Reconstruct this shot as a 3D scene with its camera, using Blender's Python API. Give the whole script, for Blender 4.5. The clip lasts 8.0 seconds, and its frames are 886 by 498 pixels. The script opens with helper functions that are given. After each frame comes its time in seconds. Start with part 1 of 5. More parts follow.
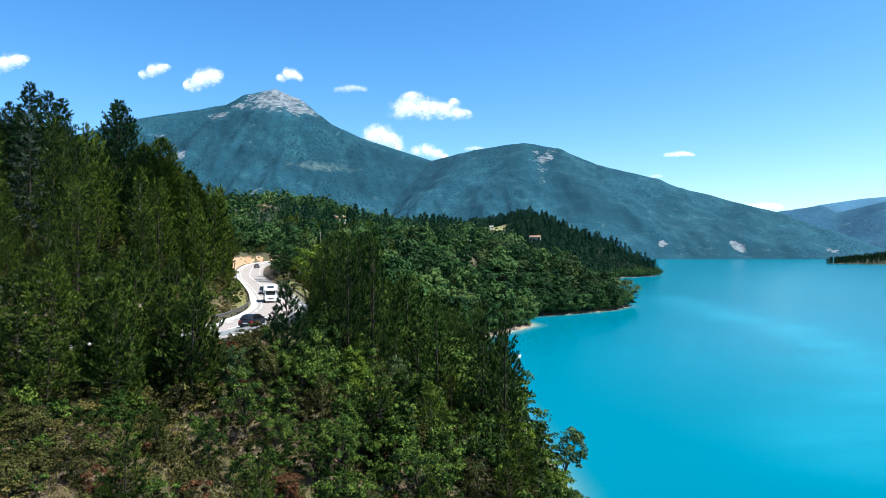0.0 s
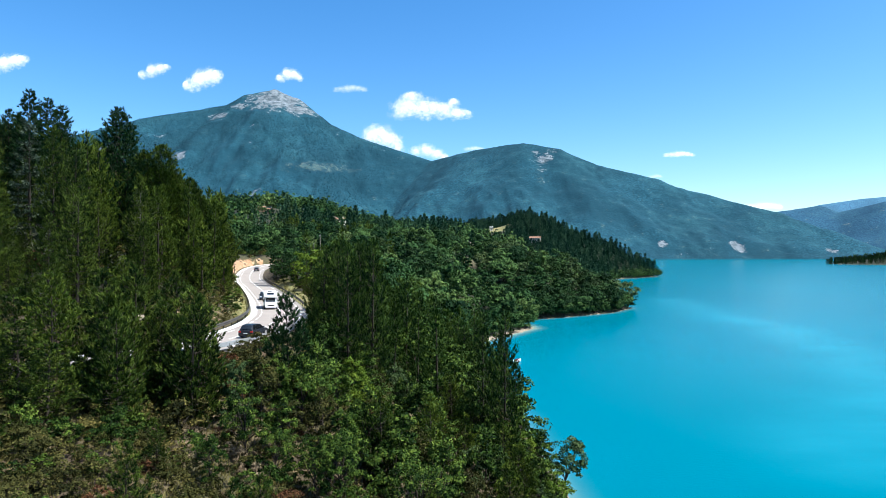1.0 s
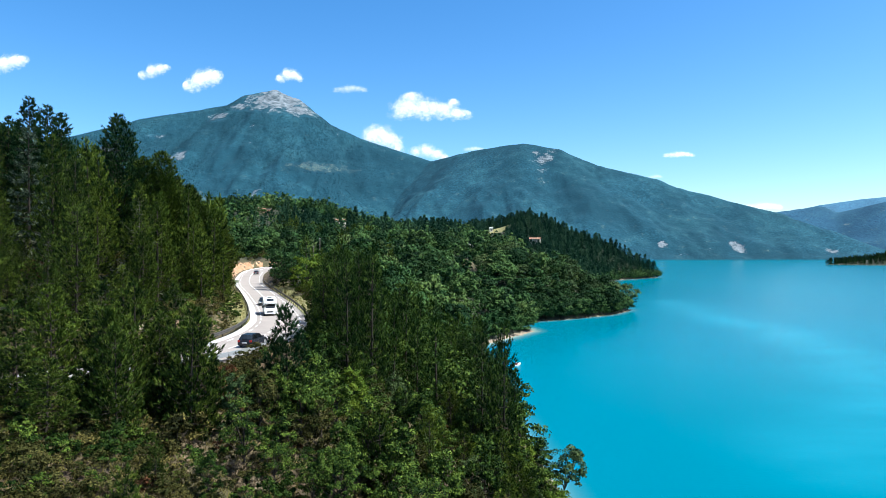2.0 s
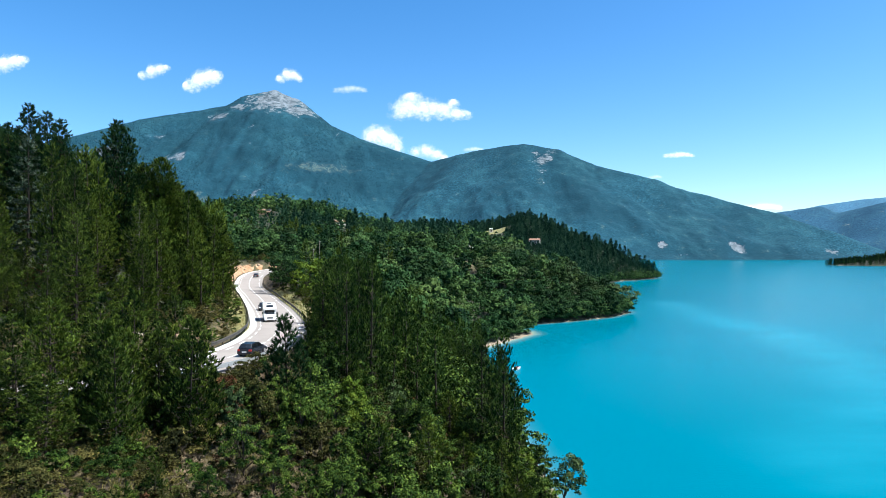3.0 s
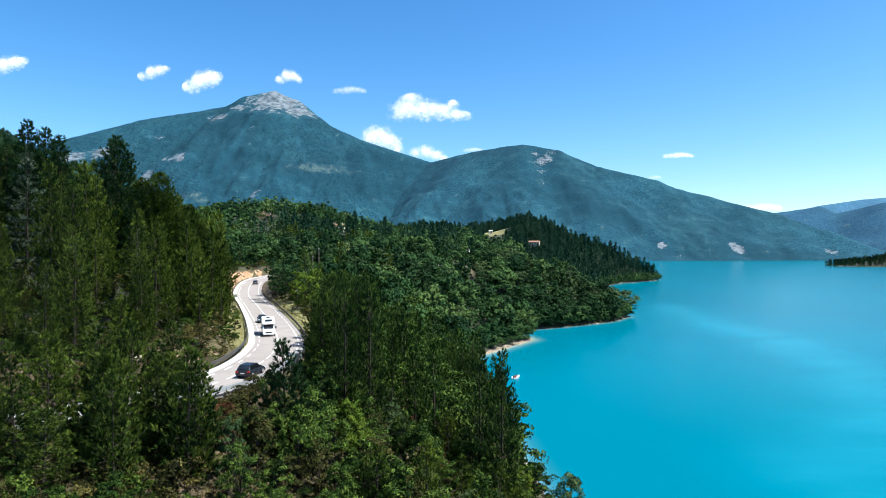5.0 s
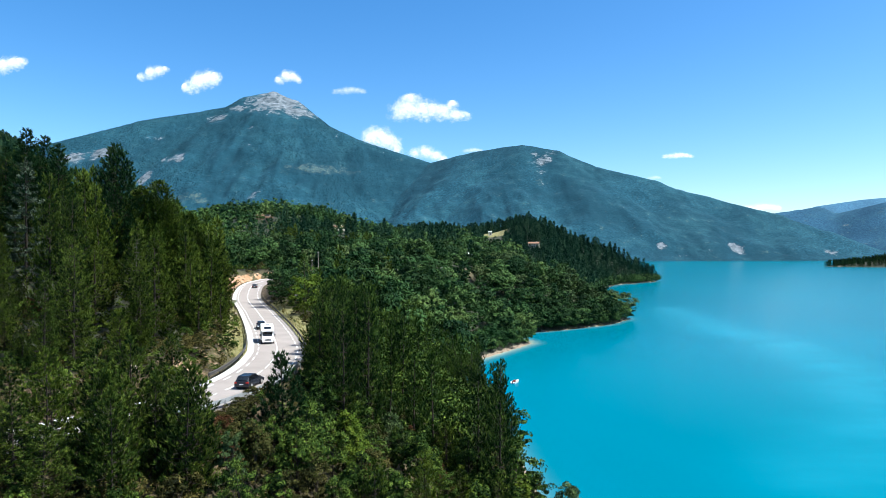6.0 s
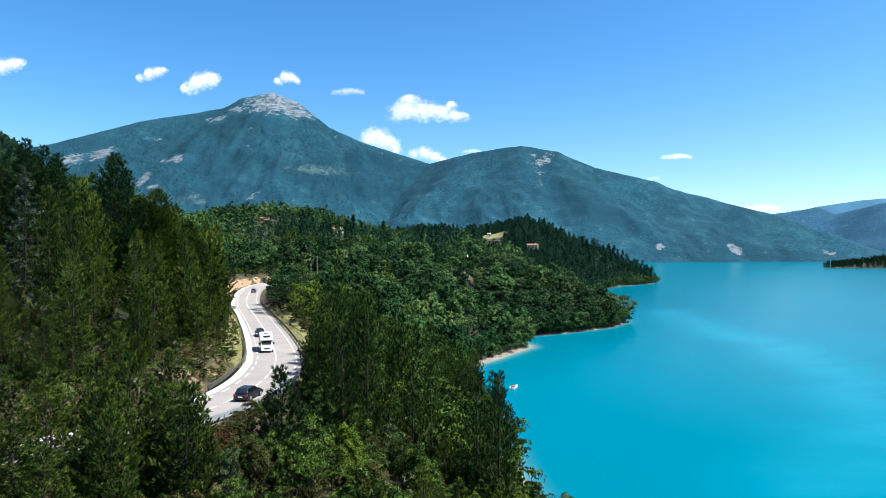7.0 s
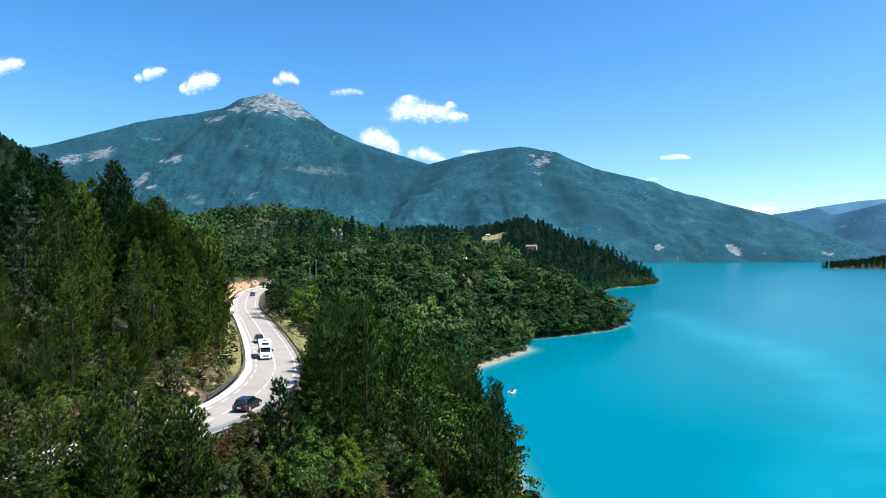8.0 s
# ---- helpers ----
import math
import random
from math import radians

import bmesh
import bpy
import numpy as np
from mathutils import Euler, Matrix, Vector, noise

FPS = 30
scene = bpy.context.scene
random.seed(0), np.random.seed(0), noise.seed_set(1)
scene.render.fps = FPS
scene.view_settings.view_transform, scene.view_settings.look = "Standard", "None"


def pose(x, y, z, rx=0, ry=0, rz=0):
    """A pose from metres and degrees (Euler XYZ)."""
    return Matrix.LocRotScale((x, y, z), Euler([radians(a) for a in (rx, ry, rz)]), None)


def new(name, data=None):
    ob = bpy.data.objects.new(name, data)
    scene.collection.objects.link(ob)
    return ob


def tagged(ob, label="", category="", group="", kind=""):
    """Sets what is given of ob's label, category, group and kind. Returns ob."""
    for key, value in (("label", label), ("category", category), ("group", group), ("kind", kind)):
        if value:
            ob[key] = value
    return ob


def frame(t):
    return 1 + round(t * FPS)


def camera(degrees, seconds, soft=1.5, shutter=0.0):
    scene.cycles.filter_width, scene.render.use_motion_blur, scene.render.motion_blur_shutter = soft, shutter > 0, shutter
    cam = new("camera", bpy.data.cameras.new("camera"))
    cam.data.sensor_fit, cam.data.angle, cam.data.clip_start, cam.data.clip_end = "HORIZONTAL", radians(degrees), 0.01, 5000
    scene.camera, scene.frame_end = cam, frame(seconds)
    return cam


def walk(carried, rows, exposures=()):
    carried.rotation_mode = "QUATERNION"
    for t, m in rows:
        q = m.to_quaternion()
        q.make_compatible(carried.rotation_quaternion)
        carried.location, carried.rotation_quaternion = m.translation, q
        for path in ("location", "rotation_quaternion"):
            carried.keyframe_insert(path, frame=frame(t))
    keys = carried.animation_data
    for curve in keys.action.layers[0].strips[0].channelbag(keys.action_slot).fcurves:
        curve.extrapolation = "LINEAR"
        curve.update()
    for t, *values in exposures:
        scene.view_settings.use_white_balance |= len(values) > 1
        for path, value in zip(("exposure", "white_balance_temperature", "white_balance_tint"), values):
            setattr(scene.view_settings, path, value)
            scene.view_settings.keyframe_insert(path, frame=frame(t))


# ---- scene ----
cam = camera(70.0, 8.0, soft=0.8)
METRES, EYE, TILT, LEAN, TURN = 9.6, 29.7, 0.31, 0.0, 0.0
ROWS = [
    (0.0, 0.0, 0.0, 0.0, -0.0, 0.0, 0.0),
    (0.5, -0.0036, 0.0, 0.0603, -0.01, 0.0, 0.02),
    (1.0, -0.0038, 0.0001, 0.1185, -0.02, 0.007, 0.02),
    (1.5, 0.0017, -0.0023, 0.1751, -0.02, 0.014, 0.03),
    (3.0, 0.0084, -0.0038, 0.3366, -0.04, 0.041, 0.02),
    (3.5, 0.0094, -0.0048, 0.3931, -0.05, 0.041, 0.02),
    (4.0, 0.0148, -0.0063, 0.4568, -0.05, 0.041, 0.03),
    (4.5, 0.0217, -0.007, 0.5242, -0.05, 0.054, 0.06),
    (6.0, 0.0489, -0.0333, 0.7181, -0.09, 0.095, 0.12),
    (6.5, 0.0512, -0.0434, 0.7909, -0.14, 0.116, 0.13),
    (7.0, 0.0523, -0.0497, 0.8615, -0.18, 0.156, 0.15),
    (7.5, 0.054, -0.0603, 0.9289, -0.22, 0.177, 0.15),
    (8.0, 0.0554, -0.0674, 0.9925, -0.28, 0.177, 0.13),
]
walk(cam, [(t, pose(0, 0, EYE, TILT, LEAN, TURN) @ pose(METRES * x, METRES * y, METRES * z, 90 + pitch, roll, yaw)) for t, x, y, z, yaw, pitch, roll in ROWS],
     exposures=[(0.0, 1.13, 5980, 4), (8.0, 1.05, 5980, 4)])

# ---- light: clear midday sky, sun high and to the right, a little behind the viewer ----
SUN_AZ, SUN_EL = radians(105), radians(60)
world = bpy.data.worlds.new("sky")
scene.world = world
world.use_nodes = True
wn, wl = world.node_tree.nodes, world.node_tree.links
sky = wn.new("ShaderNodeTexSky")
sky.sky_type = "NISHITA"
sky.sun_disc = False
sky.sun_elevation, sky.sun_rotation = SUN_EL, SUN_AZ
sky.altitude, sky.air_density, sky.dust_density, sky.ozone_density = 900, 1.0, 1.6, 2.0
hsv = wn.new("ShaderNodeHueSaturation")
hsv.inputs["Saturation"].default_value = 1.33
wl.new(sky.outputs[0], hsv.inputs["Color"])
wl.new(hsv.outputs[0], wn["Background"].inputs["Color"])
wn["Background"].inputs["Strength"].default_value = 0.102
sun = new("sun", bpy.data.lights.new("sun", "SUN"))
sun.data.energy, sun.data.angle, sun.data.color = 5.0, radians(0.53), (1.0, 0.95, 0.87)
sun_way = Vector((math.sin(SUN_AZ) * math.cos(SUN_EL), math.cos(SUN_AZ) * math.cos(SUN_EL), math.sin(SUN_EL)))
sun.matrix_world = Matrix.Translation((0, 0, 300)) @ sun_way.to_track_quat("Z", "Y").to_matrix().to_4x4()

# ---- materials ----
def ramp(nt, src, stops):
    r = nt.nodes.new("ShaderNodeValToRGB")
    while len(r.color_ramp.elements) < len(stops):
        r.color_ramp.elements.new(0.5)
    for e, (p, c) in zip(r.color_ramp.elements, stops):
        e.position, e.color = p, (*c, 1)
    nt.links.new(src, r.inputs[0])
    return r.outputs[0]


def noise_tex(nt, scale, detail=4, rough=0.55, stretch=(1, 1, 1), space="Object", lift=0.0):
    tc = nt.nodes.new("ShaderNodeTexCoord")
    mp = nt.nodes.new("ShaderNodeMapping")
    mp.inputs["Scale"].default_value = stretch
    mp.inputs["Location"].default_value = (lift, lift, lift)
    n = nt.nodes.new("ShaderNodeTexNoise")
    n.inputs["Scale"].default_value, n.inputs["Detail"].default_value, n.inputs["Roughness"].default_value = scale, detail, rough
    nt.links.new(tc.outputs[space], mp.inputs[0])
    nt.links.new(mp.outputs[0], n.inputs["Vector"])
    return n.outputs[0]


def mixed(nt, fac, a, b, kind="MIX"):
    m = nt.nodes.new("ShaderNodeMix")
    m.data_type, m.blend_type = "RGBA", kind
    for sock, v in ((m.inputs[0], fac), (m.inputs[6], a), (m.inputs[7], b)):
        if isinstance(v, (int, float)):
            sock.default_value = v
        elif isinstance(v, tuple):
            sock.default_value = (*v, 1)
        else:
            nt.links.new(v, sock)
    return m.outputs[2]


def calc(nt, op, a, b=0.0, c=0.0):
    m = nt.nodes.new("ShaderNodeMath")
    m.operation = op
    for sock, v in zip(m.inputs, (a, b, c)):
        if isinstance(v, (int, float)):
            sock.default_value = v
        else:
            nt.links.new(v, sock)
    return m.outputs[0]


def blank(name):
    m = bpy.data.materials.new(name)
    m.use_nodes = True
    return m, m.node_tree, m.node_tree.nodes["Principled BSDF"]


def plain(name, c1, c2, scale=3.0, rough=0.6, metal=0.0, bump=0.0, fine=20.0, vary=0.0):
    """Two colours mixed by a coarse and a fine noise, with relief from the fine one."""
    m, nt, b = blank(name)
    coarse, grain = noise_tex(nt, scale, 5), noise_tex(nt, fine, 3)
    f = calc(nt, "ADD", calc(nt, "MULTIPLY", coarse, 0.65), calc(nt, "MULTIPLY", grain, 0.35))
    col = ramp(nt, f, [(0.32, c1), (0.68, c2)])
    if vary:
        oi = nt.nodes.new("ShaderNodeObjectInfo")
        h = nt.nodes.new("ShaderNodeHueSaturation")
        nt.links.new(calc(nt, "MULTIPLY_ADD", oi.outputs["Random"], vary, 1 - vary / 2), h.inputs["Value"])
        nt.links.new(col, h.inputs["Color"])
        col = h.outputs[0]
    nt.links.new(col, b.inputs["Base Color"])
    b.inputs["Roughness"].default_value, b.inputs["Metallic"].default_value = rough, metal
    if rough >= 0.85:
        b.inputs["Specular IOR Level"].default_value = 0.15
    if bump:
        bp = nt.nodes.new("ShaderNodeBump")
        bp.inputs["Strength"].default_value, bp.inputs["Distance"].default_value = bump, 0.02
        nt.links.new(grain, bp.inputs["Height"])
        nt.links.new(bp.outputs[0], b.inputs["Normal"])
    return m


def leafy(name, dark, mid, light, through_light=0.25, rough=0.7, per_tree=0.55):
    """Foliage: every leaf clump and every tree differs a little; some light passes through."""
    m, nt, b = blank(name)
    geo, oi = nt.nodes.new("ShaderNodeNewGeometry"), nt.nodes.new("ShaderNodeObjectInfo")
    at = nt.nodes.new("ShaderNodeAttribute")
    at.attribute_name = "tone"
    tone = calc(nt, "FRACT", calc(nt, "ADD", oi.outputs["Random"], at.outputs["Fac"]))
    f = calc(nt, "ADD", calc(nt, "MULTIPLY", geo.outputs["Random Per Island"], 1 - per_tree), calc(nt, "MULTIPLY", tone, per_tree))
    col = ramp(nt, f, [(0.2, dark), (0.55, mid), (0.95, light)])
    big = noise_tex(nt, 0.35, 2)
    col = mixed(nt, calc(nt, "MULTIPLY", big, 0.35), col, dark)
    nt.links.new(col, b.inputs["Base Color"])
    b.inputs["Roughness"].default_value = rough
    b.inputs["Specular IOR Level"].default_value = 0.07
    tr = nt.nodes.new("ShaderNodeBsdfTranslucent")
    nt.links.new(col, tr.inputs["Color"])
    mx = nt.nodes.new("ShaderNodeMixShader")
    mx.inputs[0].default_value = through_light
    nt.links.new(b.outputs[0], mx.inputs[1])
    nt.links.new(tr.outputs[0], mx.inputs[2])
    nt.links.new(mx.outputs[0], nt.nodes["Material Output"].inputs["Surface"])
    return m


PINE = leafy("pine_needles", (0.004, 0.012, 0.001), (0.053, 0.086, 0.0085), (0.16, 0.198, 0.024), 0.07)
SHORE_PINE = leafy("green_pine_needles", (0.003, 0.011, 0.002), (0.032, 0.065, 0.009), (0.13, 0.182, 0.028), 0.06)
# distant needles, lifted and bluer: haze is put into the leaf colour
HAZE_NEEDLES = leafy("haze_tinted_needles", (0.008, 0.029, 0.016), (0.026, 0.066, 0.034), (0.062, 0.118, 0.056), 0.05, 0.7, 0.75)
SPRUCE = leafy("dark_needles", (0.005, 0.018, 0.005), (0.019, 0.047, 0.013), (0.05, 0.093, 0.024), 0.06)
# pine needles again, darker: the left side's shade is put into the colour
SHADE_PINE = leafy("shade_painted_needles", (0.004, 0.013, 0.002), (0.043, 0.071, 0.009), (0.14, 0.18, 0.025), 0.06)
CEDAR = leafy("grey_needles", (0.02, 0.036, 0.02), (0.075, 0.105, 0.062), (0.24, 0.275, 0.195), 0.1)
OAK = leafy("oak_leaves", (0.003, 0.010, 0.001), (0.030, 0.060, 0.008), (0.14, 0.19, 0.028), 0.08)
OLIVE = leafy("olive_leaves", (0.012, 0.014, 0.003), (0.04, 0.042, 0.010), (0.105, 0.095, 0.026), 0.1)
GREYLEAF = leafy("grey_green_leaves", (0.018, 0.034, 0.011), (0.052, 0.082, 0.027), (0.125, 0.165, 0.055), 0.12)
WOODS = leafy("wood_leaves", (0.004, 0.018, 0.005), (0.026, 0.066, 0.017), (0.095, 0.16, 0.043), 0.07, 0.7, 0.7)
LIME = leafy("light_leaves", (0.035, 0.07, 0.006), (0.08, 0.12, 0.012), (0.15, 0.185, 0.02), 0.18)
PALE_WOODS = leafy("light_wood_leaves", (0.009, 0.023, 0.006), (0.04, 0.078, 0.018), (0.12, 0.175, 0.046), 0.08, 0.7, 0.7)
SCRUB = leafy("scrub_leaves", (0.009, 0.011, 0.003), (0.048, 0.046, 0.011), (0.18, 0.145, 0.042), 0.1)
DRY = leafy("dry_pinkish_stalks", (0.05, 0.036, 0.02), (0.19, 0.14, 0.085), (0.38, 0.29, 0.19), 0.15)
RUST = leafy("rust_leaves", (0.035, 0.014, 0.006), (0.1, 0.045, 0.02), (0.21, 0.105, 0.05), 0.15)
BARK = plain("bark", (0.018, 0.014, 0.011), (0.05, 0.04, 0.031), 1.5, 0.9, 0, 0.6, 14)
BARE = plain("pale_bark", (0.09, 0.075, 0.062), (0.2, 0.17, 0.145), 1.5, 0.9, 0, 0.6, 14)
GRASS = leafy("dry_grass", (0.14, 0.13, 0.04), (0.24, 0.2, 0.07), (0.36, 0.29, 0.12), 0.3)

# ---- shape of the land ----
def lattice(ix, iy, seed):
    h = (ix * 374761393 + iy * 668265263 + seed * 144665) & 0xFFFFFFFF
    h = ((h ^ (h >> 13)) * 1274126177) & 0xFFFFFFFF
    return ((h ^ (h >> 16)) & 0xFFFF) / 65535.0


def vnoise(x, y, seed=0):
    x, y = np.asarray(x, float), np.asarray(y, float)
    ix, iy = np.floor(x).astype(np.int64), np.floor(y).astype(np.int64)
    fx, fy = x - ix, y - iy
    fx, fy = fx * fx * (3 - 2 * fx), fy * fy * (3 - 2 * fy)
    a, b = lattice(ix, iy, seed), lattice(ix + 1, iy, seed)
    c, d = lattice(ix, iy + 1, seed), lattice(ix + 1, iy + 1, seed)
    return (a + (b - a) * fx) * (1 - fy) + (c + (d - c) * fx) * fy


def fbm(x, y, octaves=4, seed=0):
    return sum(vnoise(x * 2 ** i, y * 2 ** i, seed + i) * 0.5 ** i for i in range(octaves)) / (2 - 0.5 ** (octaves - 1)) - 0.5


def smooth(a, b, x):
    t = np.clip((np.asarray(x, float) - a) / (b - a), 0, 1)
    return t * t * (3 - 2 * t)


SHORE = np.array([(-20, -900), (-10, -300), (2, -60), (8, 0), (13, 45), (16, 80), (14, 120), (10, 150), (6, 185), (12, 215), (26, 238),
                  (38, 258), (34, 275), (37, 288), (60, 302), (86, 322), (106, 351), (92, 395), (110, 470), (160, 640), (206, 735),
                  (260, 790), (285, 825), (270, 880), (220, 980), (250, 1400), (270, 2000), (250, 2500)], float)
OUTLINE = np.vstack([SHORE, [(-6000, 2500), (-6000, -900)]])


def seg_distance(x, y, line):
    best, where = np.full(x.shape, 1e9), np.zeros(x.shape)
    for i in range(len(line) - 1):
        (ax, ay), (bx, by) = line[i][:2], line[i + 1][:2]
        l2 = (bx - ax) ** 2 + (by - ay) ** 2
        t = np.clip(((x - ax) * (bx - ax) + (y - ay) * (by - ay)) / l2, 0, 1)
        d = np.hypot(x - ax - t * (bx - ax), y - ay - t * (by - ay))
        near = d < best
        best, where = np.where(near, d, best), np.where(near, i + t, where)
    return best, where


def shore_distance(x, y):
    """Metres from the water's edge: positive on land."""
    inside = np.zeros(x.shape, bool)
    for (ax, ay), (bx, by) in zip(OUTLINE, np.roll(OUTLINE, -1, 0)):
        cross = (ay > y) != (by > y)
        with np.errstate(divide="ignore", invalid="ignore"):
            inside ^= cross & (x < (bx - ax) * (y - ay) / (by - ay) + ax)
    d = seg_distance(x, y, SHORE)[0]
    d = d + 5 * fbm(x / 14, y / 14, 3, 5) * smooth(0, 15, d)
    return np.where(inside, d, -d)


def spline(points, step):
    p = np.array(points, float)
    out = []
    for i in range(1, len(p) - 2):
        n = max(2, int(np.linalg.norm(p[i + 1] - p[i]) / step))
        t = (np.arange(n) / n)[:, None]
        out.append(0.5 * (2 * p[i] + (p[i + 1] - p[i - 1]) * t + (2 * p[i - 1] - 5 * p[i] + 4 * p[i + 1] - p[i + 2]) * t ** 2
                          + (3 * p[i] - p[i - 1] - 3 * p[i + 1] + p[i + 2]) * t ** 3))
    return np.vstack(out)


ROAD = spline([(-120, 34, 22), (-80, 37, 21.6), (-60, 41, 21.2), (-46, 45.5, 21), (-37, 51.5, 20.9), (-31, 58.5, 20.9), (-26, 67, 20.9), (-23.8, 76, 21), (-23.6, 85, 21),
               (-24.8, 95, 21), (-27.3, 106, 21), (-34.7, 129, 21.1), (-47.3, 164, 21.4), (-63.2, 207, 22.3), (-73, 248, 24.6), (-70, 275, 26),
               (-54, 298, 27), (-30, 318, 28), (10, 340, 29), (60, 360, 29)], 1.0)


def road_near(x, y):
    """Distance to the road's middle line, and the road's height there; left of it (uphill) counts positive in the third."""
    x, y = np.asarray(x, float), np.asarray(y, float)
    d, z, side = np.full(x.shape, 1e3), np.zeros(x.shape), np.zeros(x.shape)
    close = np.nonzero((np.abs(x + 30) < 130) & (y > 0) & (y < 420))
    if len(close[0]):
        px, py = x[close], y[close]
        rows = ROAD[::2]
        way = np.gradient(rows[:, :2], axis=0)
        for s in range(0, len(px), 8000):
            e = slice(s, s + 8000)
            dx, dy = px[e, None] - rows[None, :, 0], py[e, None] - rows[None, :, 1]
            k = np.argmin(dx * dx + dy * dy, 1)
            r = np.arange(len(k))
            tx, ty = way[k, 0], way[k, 1]
            n = np.hypot(tx, ty)
            side_d = (tx * dy[r, k] - ty * dx[r, k]) / n
            dd = np.hypot(dx[r, k], dy[r, k])
            ix = tuple(c[e] for c in close)
            d[ix], z[ix], side[ix] = np.maximum(np.abs(side_d), dd - 1.2), rows[k, 2], np.sign(side_d)
    return d, z, side


def land(x, y):
    x, y = np.asarray(x, float), np.asarray(y, float)
    d = shore_distance(x, y)
    inland = np.maximum(d, 0)
    z = 32 * (1 - np.exp(-(np.sqrt(inland ** 2 + 36) - 6) / 40)) + 0.12 * np.minimum(inland, 6) + np.where(d < 0, np.maximum(d * 0.3, -30), 0)
    on = smooth(15, 70, d)
    z += on * smooth(300, 700, y) * (17 - 8 * smooth(0, 100, x))
    z += on * 24 * np.exp(-((x + 141) / 52) ** 2 / 2 - ((y - 565) / 85) ** 2 / 2)
    z += on * 12 * np.exp(-((x + 225) / 45) ** 2 / 2 - ((y - 560) / 85) ** 2 / 2)
    z += on * 20 * np.exp(-((x - 10) / 110) ** 2 / 2 - ((y - 1020) / 95) ** 2 / 2)
    z += smooth(8, 45, d) * 32 * np.exp(-((x - 136) / 42) ** 2 / 2 - ((y - 960) / 78) ** 2 / 2)
    z += on * 26 * np.exp(-((x + 140) ** 2 + (y - 125) ** 2) / (2 * 52 ** 2))
    z += on * 135 * np.exp(-((x + 575) ** 2 + (y - 760) ** 2) / (2 * 93 ** 2))
    z += on * (5 * fbm(x / 60, y / 60, 4, 11) + 1.2 * fbm(x / 6, y / 6, 3, 17))
    spit = -8 + 42 * np.exp(-((x - 1330) / 250) ** 2 - ((y - 1650) / 110) ** 2)
    z = np.maximum(z, np.where(x > 700, spit, -30))
    rd, rz, _ = road_near(x, y)
    flat = smooth(4.6, 10.5, rd)
    return np.where(rd < 900, (rz - 0.25) * (1 - flat) + z * flat, z)


def sheet(name, xs, ys, zs, material, kind="structure", label="", category="", closed=False, smooth_faces=True):
    """A mesh from a grid of places."""
    n, m = xs.shape
    verts = np.stack([xs, ys, zs], -1).reshape(-1, 3)
    i, j = np.meshgrid(np.arange(n - 1), np.arange(m if closed else m - 1), indexing="ij")
    k = (j + 1) % m
    faces = np.stack([i * m + j, i * m + k, (i + 1) * m + k, (i + 1) * m + j], -1).reshape(-1, 4)
    return tagged(solid(name, verts, faces, material, smooth_faces=smooth_faces), label, category, "", kind)


def solid(name, verts, faces, material, parent=None, smooth_faces=False):
    """A mesh object from arrays of places and of three- or four-cornered faces."""
    me = bpy.data.meshes.new(name)
    fill(me, verts, faces, smooth_faces)
    me.materials.append(material)
    ob = new(name, me)
    ob.parent = parent
    return ob


def fill(me, verts, faces, smooth_faces=False):
    verts, faces = np.asarray(verts, np.float32), np.asarray(faces, np.int32)
    k = faces.shape[1]
    me.vertices.add(len(verts))
    me.vertices.foreach_set("co", verts.ravel())
    me.loops.add(faces.size)
    me.loops.foreach_set("vertex_index", faces.ravel())
    me.polygons.add(len(faces))
    me.polygons.foreach_set("loop_start", np.arange(len(faces), dtype=np.int32) * k)
    me.polygons.foreach_set("use_smooth", np.full(len(faces), smooth_faces))
    me.update(calc_edges=True)


def attr(nt, name):
    n = nt.nodes.new("ShaderNodeAttribute")
    n.attribute_name = name
    return n.outputs["Fac"]


def set_attr(ob, name, values):
    ob.data.attributes.new(name, "FLOAT", "POINT").data.foreach_set("value", np.asarray(values, np.float32).ravel())


